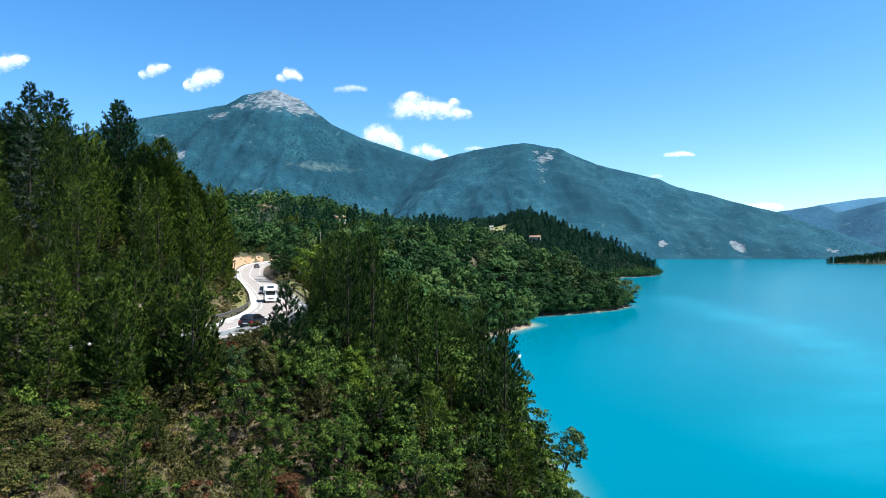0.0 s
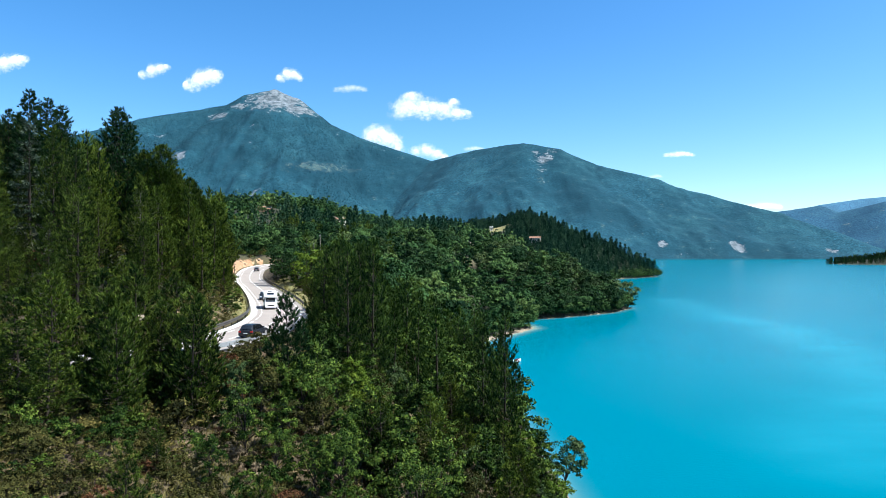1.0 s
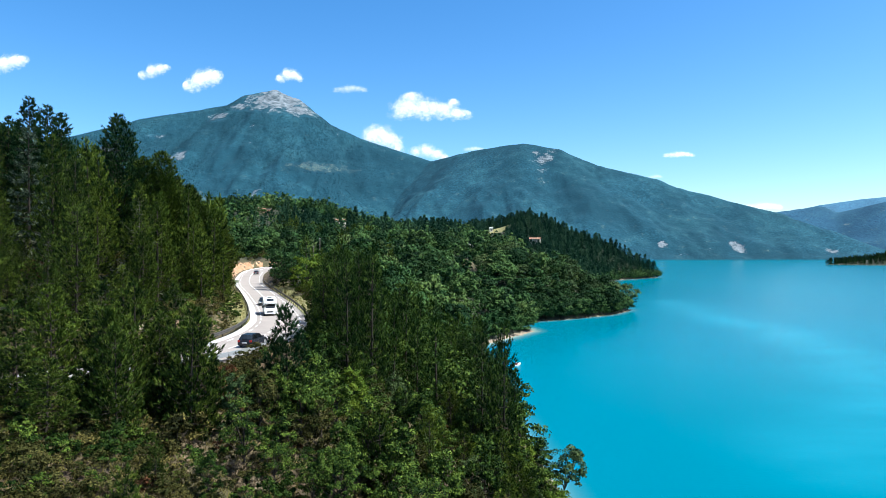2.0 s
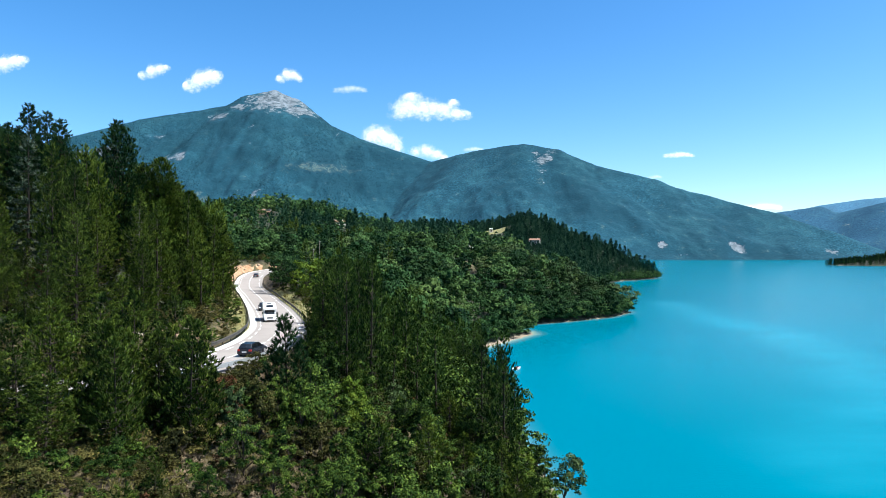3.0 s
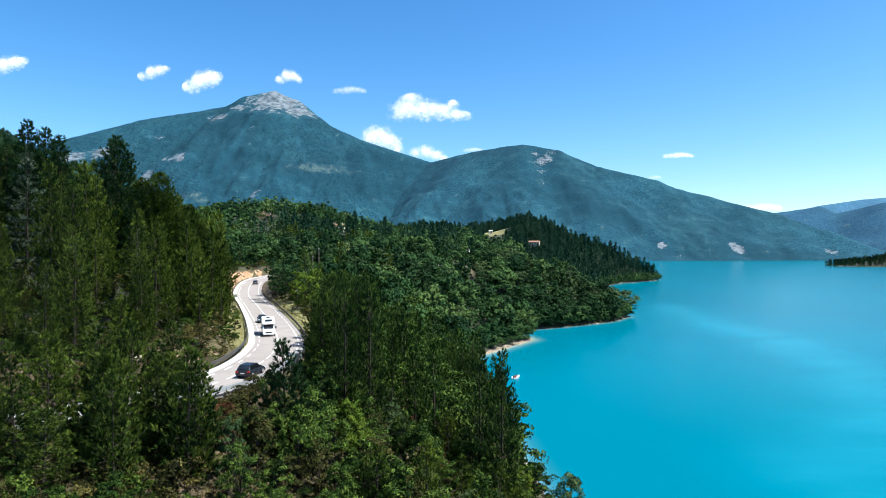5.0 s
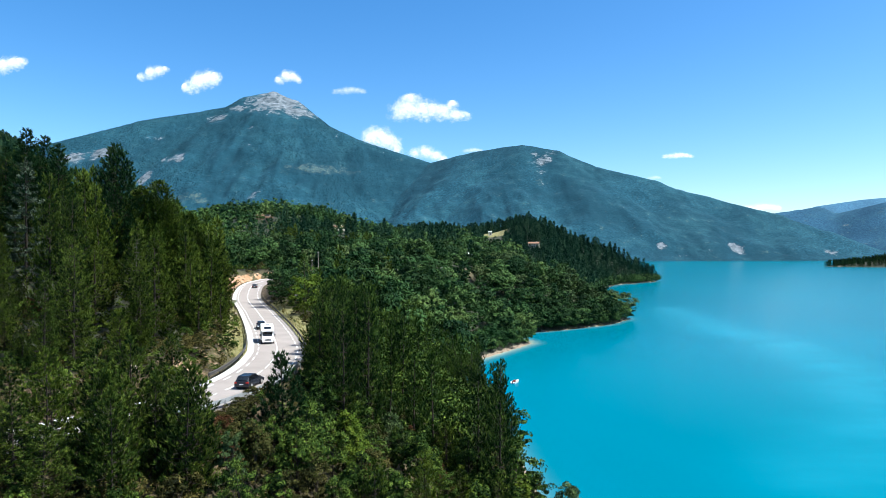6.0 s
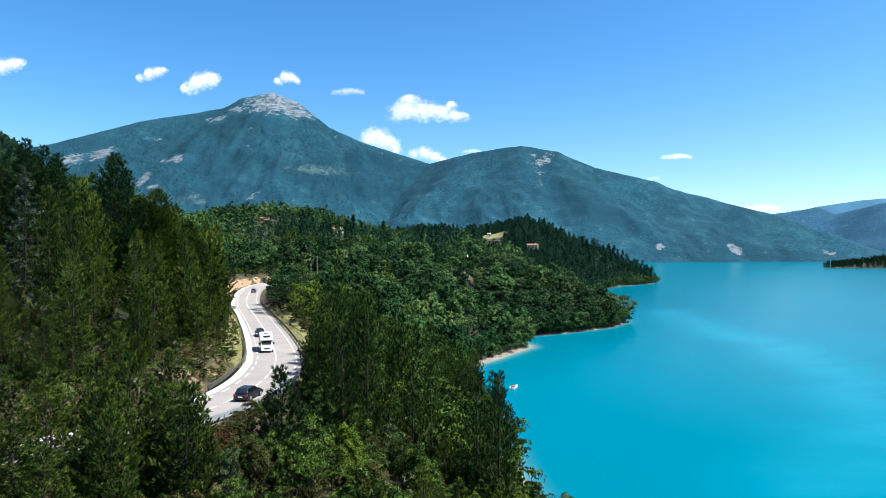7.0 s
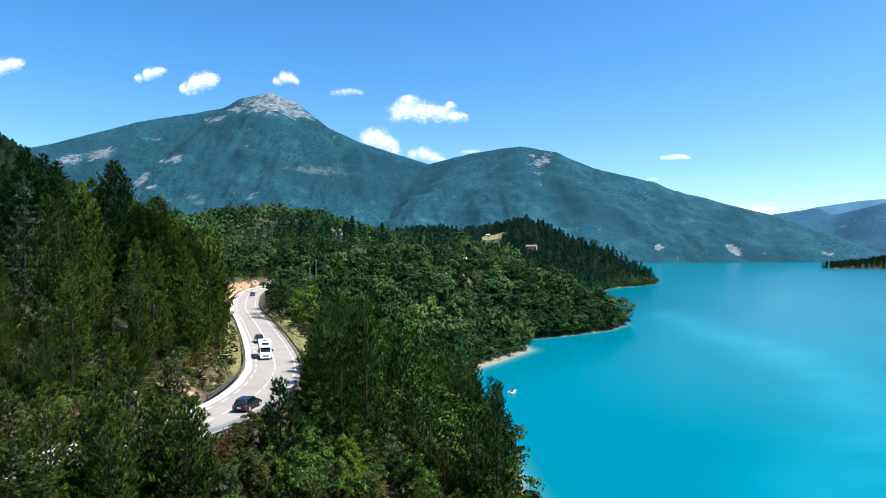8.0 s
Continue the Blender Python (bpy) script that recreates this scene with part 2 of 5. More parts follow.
def ground_material():
    """Ochre soil, dry grass, raw orange earth in the road's cutting, pale gravel at the water's edge."""
    m, nt, b = blank("dry_hillside_soil")
    big, mid, fine = noise_tex(nt, 0.06, 4), noise_tex(nt, 0.5, 5), noise_tex(nt, 5, 4)
    soil = ramp(nt, mid, [(0.3, (0.03, 0.02, 0.01)), (0.5, (0.07, 0.046, 0.024)), (0.72, (0.17, 0.115, 0.062))])
    green = ramp(nt, fine, [(0.3, (0.035, 0.032, 0.01)), (0.7, (0.11, 0.09, 0.034))])
    col = mixed(nt, ramp(nt, big, [(0.42, (0, 0, 0)), (0.6, (1, 1, 1))]), soil, green)
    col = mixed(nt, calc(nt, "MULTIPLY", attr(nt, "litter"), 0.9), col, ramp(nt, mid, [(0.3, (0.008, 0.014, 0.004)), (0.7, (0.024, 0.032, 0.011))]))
    earth = ramp(nt, mid, [(0.3, (0.27, 0.12, 0.055)), (0.5, (0.4, 0.225, 0.115)), (0.7, (0.5, 0.36, 0.235))])
    col = mixed(nt, ramp(nt, calc(nt, "ADD", attr(nt, "earth"), calc(nt, "MULTIPLY_ADD", mid, 0.8, -0.4)), [(0.4, (0, 0, 0)), (0.55, (1, 1, 1))]), col, earth)
    straw = ramp(nt, fine, [(0.3, (0.1, 0.1, 0.03)), (0.55, (0.22, 0.2, 0.07)), (0.75, (0.32, 0.27, 0.12))])
    col = mixed(nt, ramp(nt, calc(nt, "ADD", attr(nt, "verge"), calc(nt, "MULTIPLY_ADD", mid, 0.9, -0.45)), [(0.35, (0, 0, 0)), (0.6, (1, 1, 1))]), col, straw)
    gravel = ramp(nt, fine, [(0.3, (0.15, 0.115, 0.08)), (0.7, (0.36, 0.275, 0.19))])
    col = mixed(nt, ramp(nt, calc(nt, "ADD", attr(nt, "shore"), calc(nt, "MULTIPLY_ADD", mid, 0.5, -0.25)), [(0.4, (0, 0, 0)), (0.55, (1, 1, 1))]), col, gravel)
    col = mixed(nt, 0.5, col, ramp(nt, fine, [(0.3, (0.45, 0.42, 0.4)), (0.7, (1, 1, 1))]), "MULTIPLY")
    nt.links.new(col, b.inputs["Base Color"])
    b.inputs["Roughness"].default_value = 0.95
    bp = nt.nodes.new("ShaderNodeBump")
    bp.inputs["Distance"].default_value = 0.25
    nt.links.new(fine, bp.inputs["Height"])
    nt.links.new(bp.outputs[0], b.inputs["Normal"])
    return m


def water_material():
    """Opaque glacial turquoise, sandy over the shallows, ruffled, with a paler streak in its colour."""
    m, nt, b = blank("turquoise_lake_water")
    big, mid = noise_tex(nt, 0.006, 4, 0.6, (1, 0.5, 1)), noise_tex(nt, 0.05, 5, 0.6, (0.4, 1, 1))
    col = ramp(nt, big, [(0.35, (0.0, 0.107, 0.154)), (0.65, (0.0, 0.127, 0.18))])
    col = mixed(nt, calc(nt, "MULTIPLY", mid, 0.12), col, (0.0, 0.105, 0.164))
    pale_streak = calc(nt, "MULTIPLY", attr(nt, "pale_streak"), calc(nt, "MULTIPLY_ADD", mid, 1.6, -0.2))
    col = mixed(nt, calc(nt, "MULTIPLY", pale_streak, 0.24), col, (0.05, 0.36, 0.46))
    col = mixed(nt, calc(nt, "MULTIPLY", attr(nt, "shallow"), 0.75), col, (0.32, 0.36, 0.27))
    nt.links.new(col, b.inputs["Base Color"])
    b.inputs["Roughness"].default_value = 0.16
    b.inputs["IOR"].default_value = 1.33
    b.inputs["Specular IOR Level"].default_value = 0.04
    bp = nt.nodes.new("ShaderNodeBump")
    bp.inputs["Strength"].default_value, bp.inputs["Distance"].default_value = 0.4, 0.1
    nt.links.new(noise_tex(nt, 0.9, 5, 0.65, (1, 1.6, 1)), bp.inputs["Height"])
    nt.links.new(bp.outputs[0], b.inputs["Normal"])
    return m


AZ = np.radians(np.concatenate([np.arange(-180, -44, 6.0), np.arange(-44, 44, 0.25), np.arange(44, 180, 6.0)]))
RING = np.concatenate([[0.05, 1.5], np.geomspace(4, 4900, 250)])
gr, ga = np.meshgrid(RING, AZ, indexing="ij")
gx, gy = gr * np.sin(ga), gr * np.cos(ga)
SOIL = ground_material()
gz = land(gx, gy)
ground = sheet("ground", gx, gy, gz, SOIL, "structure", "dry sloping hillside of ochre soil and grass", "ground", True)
g_road, _, g_side = road_near(gx, gy)
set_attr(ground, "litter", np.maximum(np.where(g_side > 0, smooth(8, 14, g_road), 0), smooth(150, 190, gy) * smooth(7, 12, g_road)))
set_attr(ground, "earth", np.where(g_side > 0, smooth(4.5, 6.5, g_road) * (1 - smooth(6.8, 9, g_road)) * smooth(195, 212, gy) * (1 - smooth(285, 310, gy)), 0)
         + np.where(g_side > 0, 0.4 * smooth(4.5, 7, g_road) * (1 - smooth(9, 16, g_road)) * smooth(60, 80, gy) * (1 - smooth(120, 150, gy)), 0)
         + 0.26 * smooth(-6, -14, gx) * smooth(26, 32, gy) * (1 - smooth(46, 56, gy)) * (g_side < 0))
set_attr(ground, "verge", smooth(4.2, 5, g_road) * (1 - smooth(7.5, 10.5, g_road)) * smooth(88, 104, gy) * (1 - smooth(178, 195, gy))
         + 1.2 * (np.hypot((gx + 128) / 13, (gy - 425) / 12) < 1) + 1.3 * (np.hypot((gx - 80) / 22, (gy - 945) / 22) < 1))
set_attr(ground, "shore", (1 - smooth(0.1, 0.4, gz)) * 0.55 + 0.45 * (1 - smooth(0.5, 1.2, gz)) * smooth(200, 215, gy) * (1 - smooth(262, 272, gy)))
W_AZ = np.radians(np.concatenate([np.arange(-180, -20, 5.0), np.arange(-20, 38, 0.5), np.arange(40, 180, 5.0)]))
lake_r, lake_a = np.meshgrid(np.concatenate([[0.05, 5, 20], np.geomspace(40, 600, 130), np.geomspace(650, 4950, 30)]), W_AZ, indexing="ij")
lx, ly = lake_r * np.sin(lake_a), lake_r * np.cos(lake_a)
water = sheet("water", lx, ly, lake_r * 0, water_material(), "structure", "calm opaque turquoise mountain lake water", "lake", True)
away = -shore_distance(lx, ly)
set_attr(water, "shallow", np.exp(-np.maximum(away, 0) / 1.6) * (0.35 + 0.65 * smooth(200, 225, ly) * (1 - smooth(262, 280, ly))))
STREAK_LINE = np.array([(150, 420), (135, 310), (137, 255), (125, 195), (98, 140), (60, 95)], float)
set_attr(water, "pale_streak", np.exp(-(seg_distance(lx, ly, STREAK_LINE)[0] / 14) ** 2))


# ---- mountains ----
def ridge_height(x, y, ridge, reach, foot, power):
    high, near, part_up = np.zeros(x.shape), np.full(x.shape, 1e9), np.zeros(x.shape)
    for i in range(len(ridge) - 1):
        d, t = seg_distance(x, y, ridge[i:i + 2])
        top = ridge[i, 2] + (ridge[i + 1, 2] - ridge[i, 2]) * t
        f = np.clip(1 - (np.hypot(d, 45) - 45) / (reach * top + foot), 0, 1)
        high, near, part_up = np.maximum(high, top * f ** power), np.minimum(near, d), np.maximum(part_up, f)
    return high, near, part_up


def mountain(name, ridge, reach, foot, power, az, rings, material, rough, label, seed, spots=(), meadows=()):
    r, a = np.meshgrid(rings, np.radians(az), indexing="ij")
    x, y = r * np.sin(a), r * np.cos(a)
    z, d, f = ridge_height(x, y, np.array(ridge, float), reach, foot, power)
    gully = np.abs(fbm(x / 420, y / 900, 5, seed)) * 2
    z += rough * smooth(60, 700, d) * smooth(0, 0.25, f) * (0.4 - gully) * 1.5 + rough * 0.3 * fbm(x / 90, y / 90, 4, seed + 9) * smooth(0, 0.15, f) * (0.3 + 0.7 * smooth(0, 260, d))
    spur = np.abs(fbm(x / 150, y / 520, 4, seed + 21)) * 2
    z += rough * 0.18 * smooth(80, 500, d) * smooth(0, 0.2, f) * (0.35 - spur)
    z -= 12 * (1 - smooth(0, 0.04, f))
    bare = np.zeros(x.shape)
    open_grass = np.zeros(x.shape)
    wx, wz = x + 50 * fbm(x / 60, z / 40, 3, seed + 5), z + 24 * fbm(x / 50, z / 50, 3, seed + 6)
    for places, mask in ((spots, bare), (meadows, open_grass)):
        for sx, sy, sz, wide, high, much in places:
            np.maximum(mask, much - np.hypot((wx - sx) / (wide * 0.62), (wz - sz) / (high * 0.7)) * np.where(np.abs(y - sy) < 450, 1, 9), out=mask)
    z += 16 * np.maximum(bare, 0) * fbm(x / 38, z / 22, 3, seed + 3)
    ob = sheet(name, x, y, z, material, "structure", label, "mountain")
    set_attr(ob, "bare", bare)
    set_attr(ob, "meadow", open_grass)
    bare = np.maximum(bare, open_grass)
    return ob, (x, y, z, f, bare)


def mountain_material(name, forest, forest2, rock, rock2):
    """Dense conifers in the given haze-tinted colours, with bare pale limestone where the attribute says so."""
    m, nt, b = blank(name)
    big, mid, fine = noise_tex(nt, 0.0035, 5, 0.6), noise_tex(nt, 0.018, 6, 0.65), noise_tex(nt, 0.09, 4, 0.7)
    tc = nt.nodes.new("ShaderNodeTexCoord")
    crowns = nt.nodes.new("ShaderNodeTexVoronoi")
    crowns.inputs["Scale"].default_value = 0.085
    nt.links.new(tc.outputs["Object"], crowns.inputs["Vector"])
    # lit crown tops and the shade between them, painted by cell distance
    tops = calc(nt, "ADD", calc(nt, "MULTIPLY_ADD", crowns.outputs["Distance"], -0.5, 0.75), calc(nt, "MULTIPLY_ADD", fine, 1.1, -0.55))
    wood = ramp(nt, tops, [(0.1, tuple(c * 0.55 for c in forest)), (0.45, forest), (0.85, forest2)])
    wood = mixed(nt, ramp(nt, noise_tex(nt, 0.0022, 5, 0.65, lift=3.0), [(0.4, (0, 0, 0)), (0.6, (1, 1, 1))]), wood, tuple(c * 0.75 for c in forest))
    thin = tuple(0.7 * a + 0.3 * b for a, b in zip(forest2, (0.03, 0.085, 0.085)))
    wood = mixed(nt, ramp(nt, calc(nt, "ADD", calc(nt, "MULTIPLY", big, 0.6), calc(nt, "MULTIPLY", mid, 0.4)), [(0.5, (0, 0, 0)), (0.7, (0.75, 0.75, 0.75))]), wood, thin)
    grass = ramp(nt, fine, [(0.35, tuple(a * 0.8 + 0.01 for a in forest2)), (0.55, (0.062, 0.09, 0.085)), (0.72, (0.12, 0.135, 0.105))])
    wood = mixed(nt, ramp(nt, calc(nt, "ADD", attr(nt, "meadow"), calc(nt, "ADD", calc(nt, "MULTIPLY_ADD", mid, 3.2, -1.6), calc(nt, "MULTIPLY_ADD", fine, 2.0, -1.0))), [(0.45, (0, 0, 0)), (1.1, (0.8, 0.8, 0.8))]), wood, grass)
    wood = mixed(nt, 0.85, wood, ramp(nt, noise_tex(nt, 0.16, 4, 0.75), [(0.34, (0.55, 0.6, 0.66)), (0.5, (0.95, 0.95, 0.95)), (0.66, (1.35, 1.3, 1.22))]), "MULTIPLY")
    strata = noise_tex(nt, 0.036, 8, 0.82, (0.75, 0.6, 1.2))
    stone = ramp(nt, strata, [(0.4, rock), (0.5, tuple(0.45 * a + 0.55 * b for a, b in zip(rock, rock2))), (0.6, rock2), (0.72, tuple(c * 1.55 for c in rock2))])
    patch = calc(nt, "ADD", calc(nt, "MULTIPLY", attr(nt, "bare"), 2.0), calc(nt, "ADD", calc(nt, "MULTIPLY_ADD", mid, 3.6, -1.9), calc(nt, "ADD", calc(nt, "MULTIPLY_ADD", strata, 2.4, -1.25), calc(nt, "MULTIPLY_ADD", fine, 2.0, -1.0))))
    col = mixed(nt, ramp(nt, patch, [(0.76, (0, 0, 0)), (1.3, (1, 1, 1))]), wood, stone)
    nt.links.new(col, b.inputs["Base Color"])
    b.inputs["Roughness"].default_value = 1.0
    b.inputs["Specular IOR Level"].default_value = 0.1
    bp = nt.nodes.new("ShaderNodeBump")
    bp.inputs["Strength"].default_value, bp.inputs["Distance"].default_value = 0.8, 4.5
    nt.links.new(calc(nt, "ADD", mid, calc(nt, "MULTIPLY", tops, 0.5)), bp.inputs["Height"])
    nt.links.new(bp.outputs[0], b.inputs["Normal"])
    return m


MAIN_RIDGE = [(-3640, 3010, 362), (-2977, 3570, 547), (-2478, 4000, 734), (-2035, 4268, 934), (-1543, 4500, 1078), (-1394, 4540, 1165), (-1209, 4560, 1206),
              (-1070, 4540, 1144), (-896, 4480, 984), (-553, 4300, 806), (-70, 4100, 622), (195, 3900, 660), (472, 3750, 680), (664, 3700, 640),
              (892, 3620, 527), (1174, 3540, 449), (1293, 3480, 388), (1727, 3300, 242), (1901, 3150, 148), (1958, 3000, 35)]
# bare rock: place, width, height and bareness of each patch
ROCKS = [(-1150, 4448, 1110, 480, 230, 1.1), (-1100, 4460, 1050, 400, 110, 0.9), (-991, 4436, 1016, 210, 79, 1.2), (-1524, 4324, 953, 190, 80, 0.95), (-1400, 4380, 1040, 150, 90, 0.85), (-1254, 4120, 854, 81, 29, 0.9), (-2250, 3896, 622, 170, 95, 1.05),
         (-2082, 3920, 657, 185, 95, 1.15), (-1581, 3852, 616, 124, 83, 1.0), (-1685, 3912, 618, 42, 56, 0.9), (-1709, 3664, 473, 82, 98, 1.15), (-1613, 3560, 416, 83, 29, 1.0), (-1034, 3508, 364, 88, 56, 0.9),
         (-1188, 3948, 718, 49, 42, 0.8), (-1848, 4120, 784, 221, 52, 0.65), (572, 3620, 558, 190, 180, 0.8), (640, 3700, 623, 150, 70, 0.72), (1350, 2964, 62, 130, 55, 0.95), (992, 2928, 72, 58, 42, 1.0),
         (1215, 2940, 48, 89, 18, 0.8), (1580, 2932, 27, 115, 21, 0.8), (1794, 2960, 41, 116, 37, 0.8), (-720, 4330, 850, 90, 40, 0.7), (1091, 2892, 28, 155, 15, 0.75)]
MEADOWS = [(-1346, 3444, 348, 230, 62, 1.0), (-738, 3840, 542, 330, 46, 1.3), (-1290, 3400, 318, 160, 40, 0.9)]
# blue-teal forest colours: aerial haze is put into the base colour
MOUNTAIN = mountain_material("haze_tinted_mountain", (0.0128, 0.052, 0.077), (0.0282, 0.092, 0.126), (0.04, 0.058, 0.07), (0.175, 0.195, 0.215))
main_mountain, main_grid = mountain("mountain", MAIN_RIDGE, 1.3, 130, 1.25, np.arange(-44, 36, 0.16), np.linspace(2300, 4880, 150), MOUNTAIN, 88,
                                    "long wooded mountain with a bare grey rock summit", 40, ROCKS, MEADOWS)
# farthest ridge: haze painted as a pale blue base colour
FAR = mountain_material("far_mountain_painted_haze", (0.06, 0.145, 0.23), (0.07, 0.16, 0.25), (0.2, 0.2, 0.2), (0.3, 0.3, 0.3))
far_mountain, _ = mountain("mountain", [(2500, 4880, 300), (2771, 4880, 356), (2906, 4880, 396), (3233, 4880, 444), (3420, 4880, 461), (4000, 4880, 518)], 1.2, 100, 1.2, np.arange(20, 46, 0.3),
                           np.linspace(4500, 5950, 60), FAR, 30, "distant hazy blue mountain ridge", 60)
# nearer ridge: the same painted haze, deeper and less pale
NEARER = mountain_material("mountain_painted_haze", (0.027, 0.078, 0.13), (0.038, 0.1, 0.157), (0.15, 0.16, 0.17), (0.22, 0.23, 0.24))
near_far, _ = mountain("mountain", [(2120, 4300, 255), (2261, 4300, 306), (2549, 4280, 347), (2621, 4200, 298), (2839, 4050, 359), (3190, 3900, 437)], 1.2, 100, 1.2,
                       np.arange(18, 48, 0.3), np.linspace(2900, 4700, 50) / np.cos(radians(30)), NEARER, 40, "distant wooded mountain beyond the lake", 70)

# ---- trees ----
def tube(points, radii, sides=6):
    """A tapered tube along points."""
    p, r = np.array(points, float), np.array(radii, float)
    way = np.gradient(p, axis=0)
    way /= np.linalg.norm(way, axis=1)[:, None] + 1e-9
    side = np.cross(way, np.where(np.abs(way[:, 2:]) > 0.9, [[1.0, 0, 0]], [[0, 0, 1.0]]))
    side /= np.linalg.norm(side, axis=1)[:, None] + 1e-9
    up = np.cross(way, side)
    a = np.arange(sides) * 2 * np.pi / sides
    v = p[:, None] + r[:, None, None] * (np.cos(a)[None, :, None] * side[:, None] + np.sin(a)[None, :, None] * up[:, None])
    i, j = np.meshgrid(np.arange(len(p) - 1), np.arange(sides), indexing="ij")
    k = (j + 1) % sides
    f = np.stack([i * sides + j, i * sides + k, (i + 1) * sides + k, (i + 1) * sides + j], -1).reshape(-1, 4)
    return v.reshape(-1, 3), f


def joined(pieces):
    vs, fs, n = [], [], 0
    for v, f in pieces:
        vs.append(v)
        fs.append(f + n)
        n += len(v)
    return np.vstack(vs), np.vstack(fs)


def unit(v):
    return v / (np.linalg.norm(v, axis=-1, keepdims=True) + 1e-9)


def blades(base, way, length, width, rng, face=None):
    """One slim leaf-shaped face from each base along each way, turned to face outwards where that is given."""
    n = len(base)
    side = unit(np.cross(way, unit(rng.normal(size=(n, 3))) if face is None else face))
    length, width = np.broadcast_to(length, n)[:, None], np.broadcast_to(width, n)[:, None]
    if face is None:
        v = np.stack([base - side * width, base + side * width, base + way * length], 1)
    else:
        v = np.stack([base, base + way * length * 0.62 + side * width * 1.5, base + way * length - side * width * 0.9], 1)
    return v.reshape(-1, 3), np.arange(3 * n).reshape(-1, 3)


def pine(seed, height, spread, bare, whorls, per, tufts, needles, size, droop=0.0, tip=1.0, slim=0.13, limbs=True, full=0.0, wide=1.0, even=0.6, fan=0.55):
    """A pine: trunk with whorls of limbs, upswept at their ends, set with tufts of needles. Returns (trunk, crown)."""
    rng = np.random.default_rng(seed)
    lean = rng.normal(0, 0.015, 2) * height
    hs = np.linspace(0, 1, 9)
    trunk = np.stack([lean[0] * hs ** 2, lean[1] * hs ** 2, hs * height], 1)
    wood = [tube(trunk, 0.0135 * height * (1 - hs * 0.93), 7)]
    base, ways = [], []
    for w in range(whorls):
        f = bare + (1 - bare) * (w + rng.uniform(-0.4, 0.4)) / whorls
        f = min(max(f, bare), 0.985)
        g = (f - bare) / (1 - bare)
        reach = spread * (np.sin(np.pi * min(1, 0.28 + 0.72 * g) ** 0.9) ** 0.8 * 0.75 + 0.25 * (1 - g)) * rng.uniform(0.75, 1.15) + 0.12
        if full:
            reach = spread * min(1, wide * (1 - g) ** full) * (0.55 + 0.45 * min(1, 3 * g + 0.3)) * rng.uniform(0.8, 1.12) + 0.15
        n = max(3, int(per * (1 - 0.4 * g)))
        turn = rng.uniform(0, 6.28)
        for k in range(n):
            a = turn + k * 6.28 / n + rng.normal(0, 0.25)
            out = np.array([math.cos(a), math.sin(a), 0])
            ln = reach * rng.uniform(even, 1.15)
            s = np.linspace(0, 1, 5)
            rise = (0.15 + (0.5 if wide > 1 else 0.75) * g - droop) * ln
            pts = np.array([lean[0] * f * f, lean[1] * f * f, f * height]) + out * (s * ln)[:, None] + np.array([0, 0, 1]) * (rise * s ** 1.7 - 0.12 * ln * np.sin(np.pi * s))[:, None]
            if limbs and ln > 0.5:
                wood.append(tube(pts[::2], 0.008 + 0.011 * ln * (1 - s[::2] * 0.9), 3))
            m = max(3, int(tufts * ln / spread) + 2)
            t = rng.uniform(0.25, 1.0, m) ** 0.7
            p = np.stack([np.interp(t, s, pts[:, c]) for c in range(3)], 1)
            lateral = np.cross(out, [0, 0, 1.0])
            off = rng.uniform(-1, 1, m) * (1.05 - t) * fan * ln + rng.normal(0, 0.06, m)
            p += lateral * off[:, None] + np.array([0, 0, 1]) * rng.normal(0.03, 0.1, m)[:, None] + out * rng.normal(0, 0.1, m)[:, None]
            tw = unit(out * 0.55 + lateral * (np.sign(off) * rng.uniform(0, 0.7, m))[:, None] + np.array([0, 0, 1]) * (0.75 * tip + rng.normal(0, 0.2, m))[:, None])
            base.append(p)
            ways.append(tw)
    top = np.array([[lean[0], lean[1], height]]) + rng.normal(0, 0.04, (5, 3)) - np.arange(5)[:, None] * [0, 0, 0.25]
    base.append(top)
    ways.append(unit(np.array([[0, 0, 1.0]]) + rng.normal(0, 0.25, (5, 3))))
    base, ways = np.vstack(base), np.vstack(ways)
    b, w = np.repeat(base, needles, 0), np.repeat(ways, needles, 0)
    w = unit(w + rng.normal(0, 0.34, w.shape))
    crown = blades(b, w, size * rng.uniform(0.7, 1.25, len(b)), size * slim, rng)
    return joined(wood), crown


